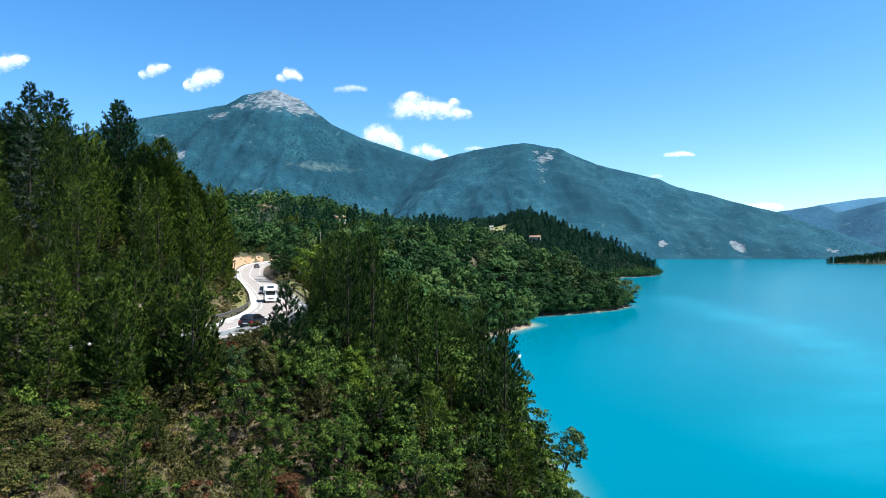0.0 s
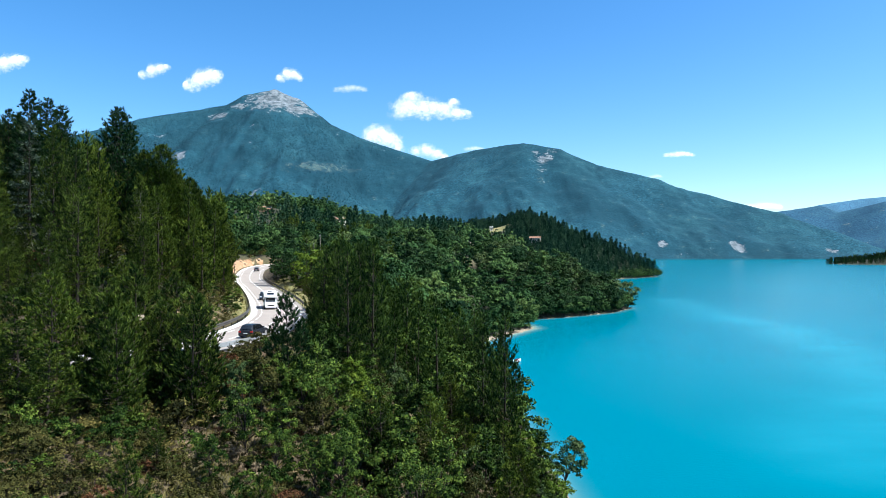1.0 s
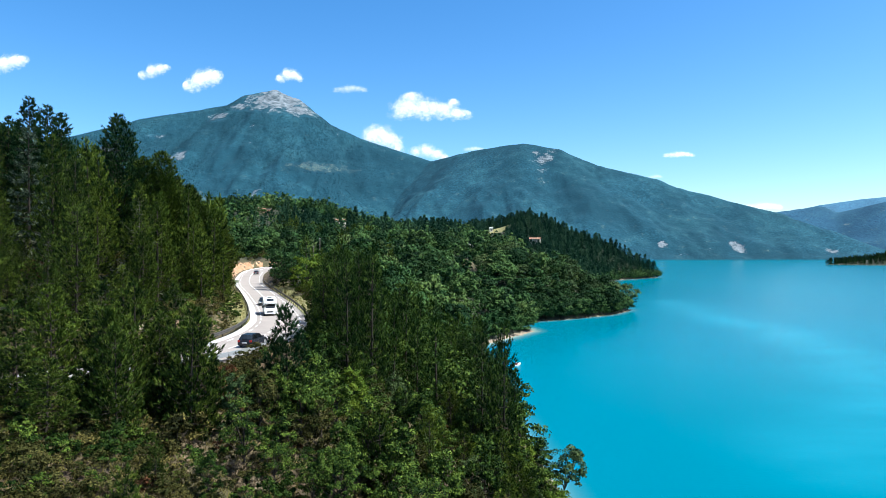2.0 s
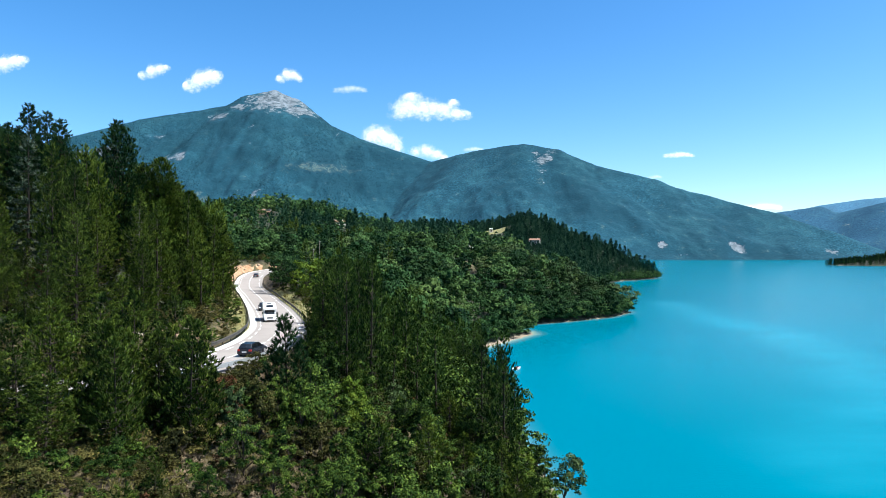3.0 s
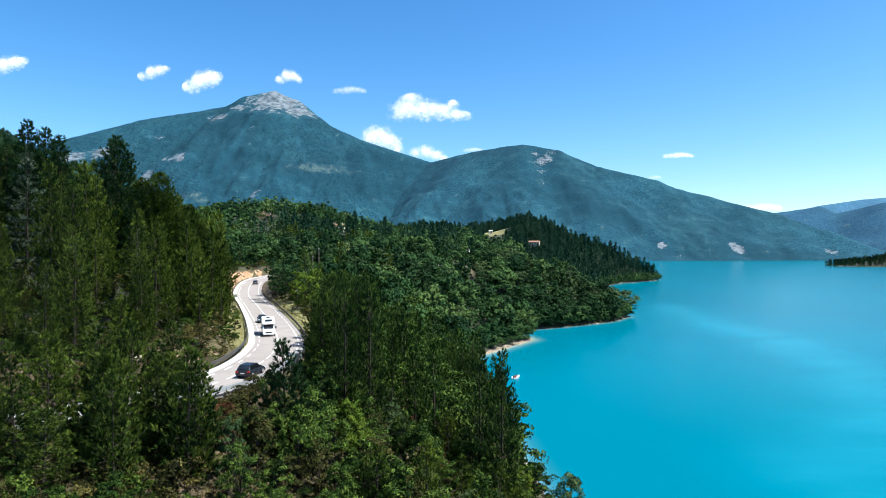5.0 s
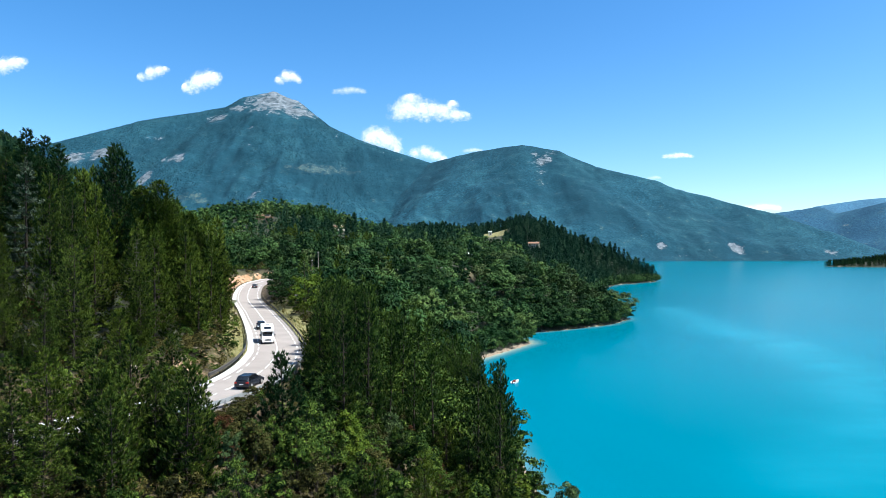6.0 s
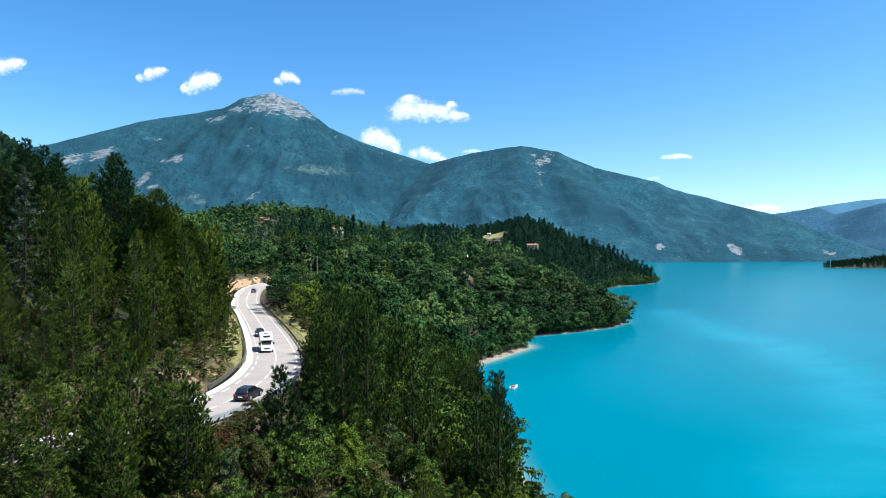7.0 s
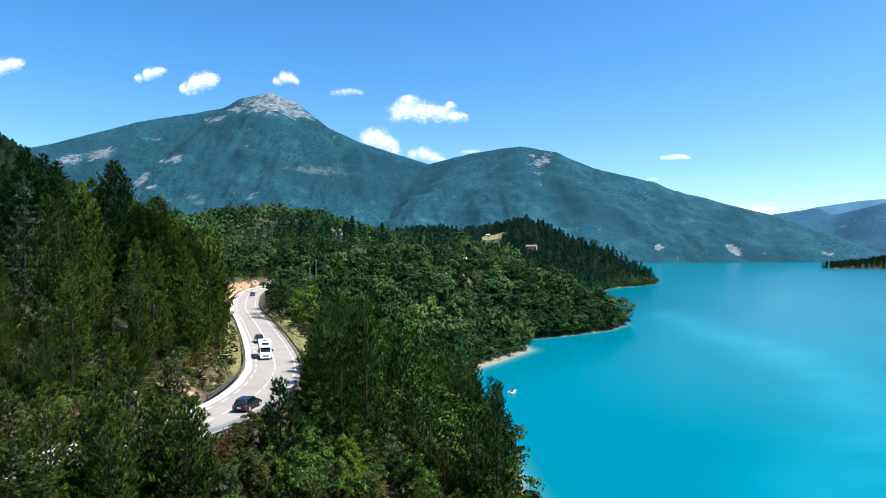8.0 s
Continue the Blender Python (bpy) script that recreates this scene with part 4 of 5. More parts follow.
for x, y, z, d, rd, side in scatter(-90, -20, 44, 150, 3.0):
    if side <= 0 or x / y < -0.8 or rd < 6.6 or rd > 18:
        continue
    pick = rng.random()
    if pick < (0.15 if rd < 10.5 else 0.35) and rd > 8:
        small_pines.plant(x, y, z - 0.2, turned(), rng.uniform(0.45, 0.85), rng.integers(2), "young pine at the edge of the road", "young pines")
    elif pick < 0.68:
        shrubs.plant(x, y, z - 0.1, turned(), rng.uniform(0.5, 1.3), rng.integers(3), "low dry olive-green scrub bush", "scrub")
    elif pick < 0.86:
        green_shrubs.plant(x, y, z - 0.1, turned(), rng.uniform(0.6, 1.3), rng.integers(3), "low green bush on the slope", "scrub")
# pines and oaks between road and lake
shore_rows = []
for x, y, z, d, rd, side in scatter(-60, 25, 84, 195, 4.6):
    if side > 0 or rd < (10.5 if y < 175 else 8) or d < 0.8 or (y < 104 and x / y > 0.125) or math.hypot(x + 33, y - 155) < 6 or (math.hypot(x + 42, y - 186) < 15 and rd < 22) or (rd < 14 and y < 96 and x < -8):
        continue
    if rng.random() < 0.6:
        if y > 142:
            shore_rows.append((x, y, z - 0.3, rng.uniform(0, 6.28), rng.uniform(0.75, 1.05), 1, rng.integers(3)))
            continue
        (tall_pines if x > 2 and y < 128 else shore_pines).plant(x, y, z - 0.3, turned(), rng.uniform(0.75, 1.05), 4 + rng.integers(2) if x > 2 and y < 128 else rng.integers(3), PINE_LABEL, "pines by the lake", rng.uniform(0.85, 1.0))
    else:
        tall_oaks.plant(x, y, z - 0.3, turned(), rng.uniform(0.8, 1.15), rng.integers(3), OAK_LABEL, "oaks by the lake")
stand("pine_wood", shore_rows, WOOD_PINE, SHORE_PINE, BARK, "dark green pine wood above the lake shore", "wood")
# dense pines standing close behind the guard rail
for x, y, z, d, rd, side in scatter(-22, 0, 74, 112, 3.4):
    if side < 0 and 6.2 < rd < 15 and x / y > -0.19 and d > 1:
        top = rng.uniform(29.5, 33)
        tall_pines.plant(x, y, z - 0.3, turned(), 0.85, rng.integers(2), "dense pine close behind the guard rail", "pines by the lake", max(0.5, (top - z) / 16 / 0.85))
# low growth on the verge above the lake
for x, y, z, d, rd, side in scatter(-75, -10, 66, 215, 3.2):
    if side < 0 and 5.8 < rd < 11:
        pick = rng.random()
        if (pick < 0.3 and rd > 7 and y > 92) or (pick < 0.75 and 84 < y < 124):
            small_pines.plant(x, y, z - 0.2, turned(), rng.uniform(0.4, 0.65) if y > 124 else rng.uniform(0.45, 0.8), rng.integers(2), "young pine beside the guard rail", "young pines")
        elif pick < 0.85:
            (green_shrubs if pick < 0.65 else shrubs).plant(x, y, z - 0.1, turned(), rng.uniform(0.6, 1.5) if rd > 7 else rng.uniform(0.4, 0.7), rng.integers(3), "low bush on the verge beside the guard rail", "scrub")
# low oaks and scrub below the road
for x, y, z, d, rd, side in scatter(-48, 22, 28, 92, 3.2):
    if side > 0 or rd < 5.5 or d < 0.6 or x / y < -0.88 or (x > 11.2 and 72 < y < 84):
        continue
    az = x / y
    s = rng.uniform(0.65, 1.2)
    pick = rng.random()
    if az < -0.27 and y < 45:
        kind = shrubs if pick < 0.36 else olive_shrubs if pick < 0.52 else rusts if pick < 0.55 else green_shrubs if pick < 0.72 else None
        if kind is None:
            (fine_olives if pick < 0.78 else fine_oaks if pick < 0.87 else bushy_pines).plant(x, y, z - 0.1, turned(), rng.uniform(0.35, 0.7), rng.integers(2), "young tree on the open scrub slope", "scrub")
        elif pick < 0.04 or pick > 0.1:
            kind.plant(x, y, z - 0.1, turned(), rng.uniform(0.6, 1.35), rng.integers(3), "small bush with rust-brown leaves" if kind is rusts else "low dry olive-green scrub bush", "scrub")
        continue
    if az < -0.375 and (y > 38 or x < -22):
        if pick < 0.62:
            (bushy_pines if pick < 0.35 else small_pines).plant(x, y, z - 0.2, turned(), rng.uniform(0.8, 1.2), rng.integers(2), "bushy young pine below the road", "young pines")
        else:
            (green_shrubs if pick < 0.82 else shrubs).plant(x, y, z - 0.1, turned(), rng.uniform(1.0, 1.8), rng.integers(3), "low green bush on the slope", "scrub")
        continue
    if az < -0.2:
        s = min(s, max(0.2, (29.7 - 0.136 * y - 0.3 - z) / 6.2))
    if s < 0.35 or (x < -10 and y < 52 and pick < 0.3):
        (rusts if pick < 0.06 else shrubs).plant(x, y, z - 0.1, turned(), rng.uniform(0.8, 1.5), rng.integers(3), "low dry olive-green scrub bush" if pick >= 0.06 else "small bush with rust-brown leaves", "scrub")
    elif pick > 0.94 and az > -0.25 and y > 42:
        limes.plant(x, y, z - 0.2, turned(), s * 0.9, 1 + rng.integers(2), "light green young oak in sunlight", "oaks below the road")
    elif pick > 0.915:
        rust_oaks.plant(x, y, z - 0.2, turned(), s * 0.6, 0, "young oak with withered rust-brown leaves", "oaks below the road")
    elif pick < 0.16 and az > -0.2:
        small_pines.plant(x, y, z - 0.2, turned(), rng.uniform(0.65, 1.0), rng.integers(2), "young pine among the oaks", "young pines")
    elif pick < 0.36:
        (fine_olives if y < 50 else olives).plant(x, y, z - 0.2, turned(), s * 0.92, rng.integers(3), "olive-brown oak bush on the slope", "oaks below the road", rng.uniform(0.8, 1.2))
    elif pick < 0.44:
        grey_oaks.plant(x, y, z - 0.2, turned(), s * 0.9, rng.integers(3), "grey-green bushy tree on the slope", "oaks below the road", rng.uniform(0.8, 1.15))
    else:
        (fine_oaks if y < 50 else oaks).plant(x, y, z - 0.2, turned(), s, rng.integers(3), OAK_LABEL, "oaks below the road", rng.uniform(0.8, 1.25))


# pines screening the road's lower side
SCREEN = [(-25.0, 48.5, 27.6), (-23.3, 54.8, 26.8), (-30.5, 50.0, 27.2), (-35.5, 52.5, 28.0), (-33.5, 47.0, 26.2), (-21.4, 55.8, 24.3), (-30.2, 45.0, 26.0), (-27.2, 43.5, 24.8)]
for x, y, top in SCREEN:
    z = ground_at(x, y)
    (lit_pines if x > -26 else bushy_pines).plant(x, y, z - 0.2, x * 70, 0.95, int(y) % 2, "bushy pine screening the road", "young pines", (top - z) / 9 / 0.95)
for x, y, z, d, rd, side in scatter(-60, -16, 34, 72, 2.9):
    if side < 0 and 5.6 < rd < 13 and -0.76 < x / y < -0.385 and rng.random() < 0.6 and min(math.hypot(x - a, y - b) for a, b, _ in SCREEN) > 2.6:
        bushy_pines.plant(x, y, z - 0.2, turned(), rng.uniform(0.65, 1.05), rng.integers(2), "bushy young pine beside the road", "young pines")
# withered bushes below the near guard rail
for hx, hy, hs in ((-20.4, 59.2, 1.2), (-21.8, 57.0, 1.1), (-18.6, 58.0, 0.9), (-14.2, 60.5, 1.3)):
    rusts.plant(hx, hy, ground_at(hx, hy) - 0.1, hx * 40, hs, 0, "small bush with rust-brown leaves", "scrub", 1.3)
# bushes along the near guard rail
for x, y, z, d, rd, side in scatter(-40, -13, 44, 78, 1.7):
    if side < 0 and 5.5 < rd < 9.5 and x / y > -0.5 and rng.random() < 0.75:
        pick = rng.random()
        (green_shrubs if pick < 0.45 else olive_shrubs if pick < 0.8 else shrubs).plant(x, y, z - 0.1, turned(), rng.uniform(0.5, 0.8) if rd < 7 else rng.uniform(0.8, 1.3), rng.integers(3),
                                                                                       "low bush on the verge beside the guard rail", "scrub", rng.uniform(0.9, 1.2))
# thick undergrowth on the open ground
under = ([], [], [], [])
for x, y, z, d, rd, side in scatter(-42, 15, 28, 80, 1.6):
    if side > 0 or rd < 5.4 or d < 0.8 or x / y < -0.86 or rng.random() > (0.97 if x < -6 and y < 74 else 0.42):
        continue
    which = rng.random()
    under[0 if which < 0.45 else 1 if which < 0.72 else 2].append((x, y, z - 0.1, rng.uniform(0, 6.28), rng.uniform(0.4, 1.05), rng.uniform(0.7, 1.2), rng.integers(3)))
for x, y, z, d, rd, side in scatter(-40, -7, 28, 48, 1.05):
    if side < 0 and rd > 5.4 and -0.86 < x / y < -0.24 and rng.random() < 0.8:
        barren = fbm(np.array([x / 5.0]), np.array([y / 5.0]), 2, 31)[0] > 0.05
        under[3 if barren else 0 if rng.random() < 0.6 else 1].append((x, y, z - 0.08, rng.uniform(0, 6.28), rng.uniform(0.3, 0.7), rng.uniform(0.6, 1.1), rng.integers(3)))
for rows, mat, words in zip(under, (SCRUB, OLIVE, OAK, DRY), ("dry yellowish scrub on the open slope", "brownish olive scrub on the open slope", "low green scrub on the open slope", "dry pinkish grass and stalks on the open slope")):
    stand("scrub", rows, LOW_BUSH, mat, None, words, "scrub")
banks = ([], [])
for x, y, z, d, rd, side in scatter(-95, -20, 46, 310, 2.1):
    if side > 0 and x / y > -0.8 and ((y < 190 and 6.2 < rd < 27 and rng.random() < (0.6 if rd < 8.5 else 0.95)) or (y >= 190 and 8.3 < rd < 16 and rng.random() < 0.8)):
        banks[int(rng.random() < 0.55)].append((x, y, z - 0.1, rng.uniform(0, 6.28), rng.uniform(0.4, 1.1) if y < 190 else rng.uniform(0.6, 1.6), rng.uniform(0.7, 1.2), rng.integers(3)))
for x, y, z, d, rd, side in scatter(-75, -24, 46, 104, 1.5):
    if side > 0 and x / y > -0.76 and 6.0 < rd < 16 and rng.random() < 0.8:
        banks[int(rng.random() < 0.5)].append((x, y, z - 0.1, rng.uniform(0, 6.28), rng.uniform(0.4, 0.9), rng.uniform(0.7, 1.2), rng.integers(3)))
stand("scrub", banks[0], LOW_BUSH, SCRUB, None, "dry yellowish scrub on the road bank", "scrub")
stand("scrub", banks[1], LOW_BUSH, OAK, None, "green scrub on the road bank", "scrub")
for x, y, z, d, rd, side in scatter(-40, 6, 28, 60, 7):
    if side < 0 and rd > 6 and d > 2 and x / y > -0.8 and rng.random() < 0.5:
        rusts.plant(x, y, z - 0.1, turned(), rng.uniform(0.5, 0.9), rng.integers(3), "small bush with rust-brown leaves", "scrub")


def wood_rows(x0, x1, y0, y1, step, s0, s1, keep):
    rows = []
    for x, y, z, d, rd, side in scatter(x0, x1, y0, y1, step):
        if d > 0.8 and rd > 9 and (x / y > -0.44 or (x / y < -0.56 and y > 350 and x < -230)) and -0.78 < x / y < 0.42 and keep(x, y):
            s = rng.uniform(s0, s1)
            if side > 0 and rd < 20 and 190 < y < 290:
                if rd < 9.2:
                    continue
            for hx, hy, *_ in HOUSES:
                q = math.hypot(x - hx, y - hy)
                far_house = hy > 700
                if q < (8 if far_house else 5):
                    s = 0
                elif hy - 55 < y < hy and abs(x - hx * y / hy) < (10 if far_house else 8):
                    s *= 0.36 if far_house else 0.75
                elif hy - (290 if hx > 100 else 130) < y < hy and abs(x - hx * y / hy) < 8:
                    s *= 0.5 if far_house else 0.85
            if (0.134 < x / y < 0.156 and 780 < y < 816) or (0.066 + 0.00008 * abs(y - 905) < x / y < 0.094 and 850 < y < 962):
                continue
            if 0.066 < x / y < 0.1 and 600 < y < 960:
                s *= 0.32 if x / y < 0.094 else 0.5
            if math.hypot(x + 43, y - 182) < 13:
                continue
            if -0.285 < x / y < -0.2 and 200 < y < 292:
                s *= 0.42
            if abs(x + 45 * y / 232) < 3 and 196 < y < 233:
                s *= 0.45
            if s and not math.hypot((x - 78) / 21, (y - 915) / 55) < 1 and not math.hypot((x + 128) / 13, (y - 421) / 18) < 1:
                rows.append((x, y, z - 0.3, rng.uniform(0, 6.28), s, rng.uniform(0.85, 1.2), rng.integers(4)))
    return rows


def dark(x, y):
    if -0.33 < x / y < -0.17 and y < 400:
        return False
    if y > 600 and x > 40 and y < 1000:
        return True
    if x < 60 and 230 < y < 600 and x > -230:
        return fbm(np.array([x / 50.0]), np.array([y / 50.0]), 2, 77)[0] > 0.16
    return fbm(np.array([x / 50.0]), np.array([y / 50.0]), 2, 77)[0] > 0.06


def light(x, y):
    return not dark(x, y)


def patches(rows, seed):
    """A share from 0 to 1 for each tree, alike among neighbours."""
    at = np.array(rows)[:, :2]
    f = 0.62 * np.random.default_rng(seed).random(len(rows)) + 0.9 * fbm(at[:, 0] / 38, at[:, 1] / 38, 2, seed)
    return np.argsort(np.argsort(f)) / len(rows)


mixed_rows = wood_rows(-250, 130, 180, 420, 6.9, 0.65, 1.6, light)
share = patches(mixed_rows, 12)
for lo, hi, mat, words in ((0, 0.5, WOODS, "dense green oak wood on the headland"), (0.5, 0.68, PALE_WOODS, "lighter yellow-green oaks in the wood"), (0.68, 0.86, SPRUCE, "dark round-crowned trees in the wood"),
                           (0.86, 1.01, GREYLEAF, "grey-green trees in the wood")):
    stand("oak_wood", [row for row, q in zip(mixed_rows, share) if lo <= q < hi], WOOD_OAK, mat, BARK, words, "wood")
stand("pine_wood", wood_rows(-250, 130, 180, 420, 5.6, 0.75, 1.1, dark), WOOD_PINE, PINE, BARK, "dark green pine wood on the headland", "wood")
UNDER = [broadleaf(s, 3.0, 2.1, 0.0, 9, 10, 0.62, 0.8, False, 0.42, 0.45) for s in (81, 82, 83)]
stand("undergrowth", wood_rows(-110, 125, 185, 420, 4.6, 0.7, 1.3, lambda x, y: True), UNDER, WOODS, None, "dense green undergrowth below the headland oaks", "undergrowth")
# cove trees in dark needle colour: the slope's shade is painted into the leaves
COVE_SHADE = [(x, y, z - 0.3, rng.uniform(0, 6.28), rng.uniform(0.8, 1.15), 1.1, rng.integers(4)) for x, y, z, d, rd, side in scatter(38, 76, 290, 326, 5.0) if 0.4 < d < 14]
stand("oak_wood", COVE_SHADE, WOOD_OAK, SPRUCE, BARK, "trees crowding the cove, its shade painted into their leaves", "wood")
far_rows = wood_rows(-800, 320, 420, 1200, 9.6, 0.8, 1.4, light)
share = patches(far_rows, 13)
stand("oak_wood", [row for row, q in zip(far_rows, share) if q < 0.7], FAR_OAK, WOODS, None, "distant mixed green wood", "wood")
stand("oak_wood", [row for row, q in zip(far_rows, share) if q >= 0.7], FAR_OAK, PALE_WOODS, None, "distant yellow-green trees in the wood", "wood")
stand("pine_wood", wood_rows(-800, 320, 420, 1200, 7.2, 0.65, 1.2, dark), FAR_PINE, HAZE_NEEDLES, None, "distant dark pine wood", "wood")
left_hill = [(x, y, z - 0.4, rng.uniform(0, 6.28), rng.uniform(0.8, 1.2), 1, rng.integers(3)) for x, y, z, d, rd, side in scatter(-640, -420, 640, 860, 6.5) if x / y < -0.6]
stand("pine_wood", left_hill, FAR_PINE, HAZE_NEEDLES, None, "dark pine wood on the steep hill behind", "wood")
shore_oaks, shore_far = [], []
for x, y, z, d, rd, side in scatter(0, 300, 196, 860, 3.0):
    if 0.1 < d < 7 and not (214 < y < 262 and d < 1.4 and x < 45):
        row = (x, y, z - 0.3, rng.uniform(0, 6.28), rng.uniform(0.55, 1.05), 1, rng.integers(3))
        (shore_oaks if y < 420 else shore_far).append(row)
stand("oak_wood", shore_oaks, WOOD_OAK, WOODS, BARK, "green trees leaning over the lake's edge", "wood")
stand("oak_wood", shore_far, FAR_OAK, WOODS, None, "distant green trees along the lake's edge", "wood")
spit_rows = [(x, y, z - 1, rng.uniform(0, 6.28), rng.uniform(0.8, 1.2), 1, rng.integers(3)) for x, y, z, d, rd, side in scatter(950, 1500, 1530, 1800, 11) if z > 0.3]
stand("pine_wood", spit_rows, FAR_PINE, SPRUCE, None, "dark pine wood on the low far shore", "wood")


# conifers on the mountain flanks
def mountain_trees(grid, count):
    x, y, z, f, bare = grid
    n, m = x.shape
    i, j = rng.integers(0, n - 1, count), rng.integers(0, m - 1, count)
    a, b = rng.uniform(0, 1, count), rng.uniform(0, 1, count)

    def at(q):
        return (q[i, j] * (1 - a) + q[i + 1, j] * a) * (1 - b) + (q[i, j + 1] * (1 - a) + q[i + 1, j + 1] * a) * b
    px, py, pz, pf, pb = at(x), at(y), at(z), at(f), at(bare)
    thin = fbm(px / 260, py / 260, 3, 91)
    ok = (pf > 0.06 + 0.4 * rng.random(count)) & (pb < 0.15 + 0.25 * thin) & (thin < 0.14 + 0.1 * rng.normal(size=count)) & (pz > 4) & (rng.random(count) > 1.01 * smooth(-900, -50, px))
    px, py, pz = px[ok], py[ok], pz[ok]
    k = len(px)
    h, r = rng.uniform(1.8, 4.8, k), rng.uniform(3.2, 5.2, k)
    turn = rng.uniform(0, 6.28, k)
    base = [np.stack([px + r * np.cos(turn + q), py + r * np.sin(turn + q), pz - 2], 1) for q in (0, 2.09, 4.19)]
    v = np.stack([*base, np.stack([px, py, pz + h], 1)], 1).reshape(-1, 3)
    o = np.arange(k)[:, None] * 4
    fc = np.concatenate([o + [0, 1, 3], o + [1, 2, 3], o + [2, 0, 3]])
    return v, fc


# needle colours carry the aerial haze of the mountain behind them
HILL_TREES = leafy("haze_tinted_conifers", (0.008, 0.0305, 0.045), (0.0148, 0.0505, 0.071), (0.027, 0.08, 0.104), 0.0, 0.9, 0.0)
tagged(solid("mountain_wood", *mountain_trees(main_grid, 330000), HILL_TREES), "dense conifer wood on the mountain, tinted blue by painted haze", "wood", "", "stuff")


# dry grass tufts along the verges and in the open ground
def grass_tufts(spots):
    r = np.random.default_rng(5)
    p = np.repeat(np.array(spots), 5, 0) + np.column_stack([r.normal(0, 0.12, (len(spots) * 5, 2)), np.zeros(len(spots) * 5)])
    w = unit(np.column_stack([r.normal(0, 0.45, (len(p), 2)), np.ones(len(p))]))
    return blades(p, w, r.uniform(0.3, 0.8, len(p)), 0.035, r)


tufts = [(x, y, z - 0.05) for x, y, z, d, rd, side in scatter(-75, 16, 26, 190, 0.85, 0.5)
         if d > 1.5 and ((5.3 < rd < (12 if side > 0 else 7.5)) or (y < 72 and side < 0 and x < -2 and rd > 5.3)) and x / y > -0.8 and rng.random() < 0.8]
tufts += [(x, y, z - 0.04) for x, y, z, d, rd, side in scatter(-42, -4, 27, 58, 0.5, 0.5) if side < 0 and rd > 5.3 and d > 2 and -0.85 < x / y < -0.18 and fbm(np.array([x / 5.0]), np.array([y / 5.0]), 2, 33)[0] > -0.12]
tagged(solid("dry_grass", *grass_tufts(tufts), GRASS), "tufts of dry yellow grass along the verge", "grass", "", "stuff")

LIMESTONE = plain("pale_limestone", (0.14, 0.11, 0.08), (0.34, 0.28, 0.21), 0.8, 0.95, 0, 0.5, 6, 0.3)
rock_shapes = []
for k in range(3):
    bm = bmesh.new()
    bmesh.ops.create_icosphere(bm, subdivisions=2, radius=1)
    for v in bm.verts:
        q = v.co.copy()
        v.co *= 1 + 0.45 * noise.noise(q * 1.3 + Vector((k * 7, 0, 0))) + 0.15 * noise.noise(q * 3.1)
        v.co.z *= 0.65
    me = bpy.data.meshes.new("rock")
    bm.to_mesh(me)
    bm.free()
    me.materials.append(LIMESTONE)
    rock_shapes.append(me)
for x, y, z, d, rd, side in scatter(-80, -20, 60, 275, 4.0):
    if side > 0 and 6.0 < rd < 11 and rng.random() < 0.45:
        rock = new("rock", rock_shapes[rng.integers(3)])
        s = rng.uniform(0.25, 0.8)
        rock.matrix_world = pose(x, y, z + 0.1 * s, 0, 0, turned()) @ Matrix.Diagonal((s, s * 1.2, s, 1))
        tagged(rock, "pale limestone rock on the road bank", "rock", "rocks on the bank")
for x, y, z, d, rd, side in scatter(8, 110, 205, 350, 2.2):
    if -0.5 < d < 2.2 and rng.random() < 0.3:
        rock = new("rock", rock_shapes[rng.integers(3)])
        s = rng.uniform(0.2, 0.65)
        rock.matrix_world = pose(x, y, max(z, -0.2) + 0.05, 0, 0, turned()) @ Matrix.Diagonal((s, s * 1.3, s, 1))
        tagged(rock, "pale limestone boulder at the water's edge", "rock", "rocks on the shore")

# ---- vehicles ----
WHITE = plain("white_vehicle_paint", (0.76, 0.76, 0.76), (0.84, 0.84, 0.83), 0.8, 0.3, 0, 0, 5)
NAVY = plain("dark_vehicle_paint", (0.012, 0.015, 0.022), (0.025, 0.03, 0.04), 0.8, 0.25, 0.3, 0, 5)
GREY = plain("grey_vehicle_paint", (0.07, 0.075, 0.085), (0.11, 0.115, 0.125), 0.8, 0.3, 0.3, 0, 5)
GLASS = plain("tinted_glass", (0.008, 0.01, 0.012), (0.02, 0.024, 0.028), 0.8, 0.06)
RUBBER = plain("tyre_rubber", (0.012, 0.012, 0.012), (0.03, 0.03, 0.03), 5, 0.85)
ALLOY = plain("alloy_rim", (0.4, 0.4, 0.41), (0.55, 0.55, 0.56), 5, 0.35, 0.8)
LAMP = plain("lamp_glass", (0.6, 0.6, 0.58), (0.8, 0.8, 0.78), 5, 0.1)
TAIL = plain("tail_lamp", (0.25, 0.01, 0.01), (0.35, 0.02, 0.015), 5, 0.2)
TRIM = plain("black_trim", (0.015, 0.015, 0.016), (0.03, 0.03, 0.03), 5, 0.6)


def part(name, bm, material, parent, label=""):
    me = bpy.data.meshes.new(name)
    bm.to_mesh(me)
    bm.free()
    me.materials.append(material)
    ob = new(name, me)
    ob.parent = parent
    return tagged(ob, label)


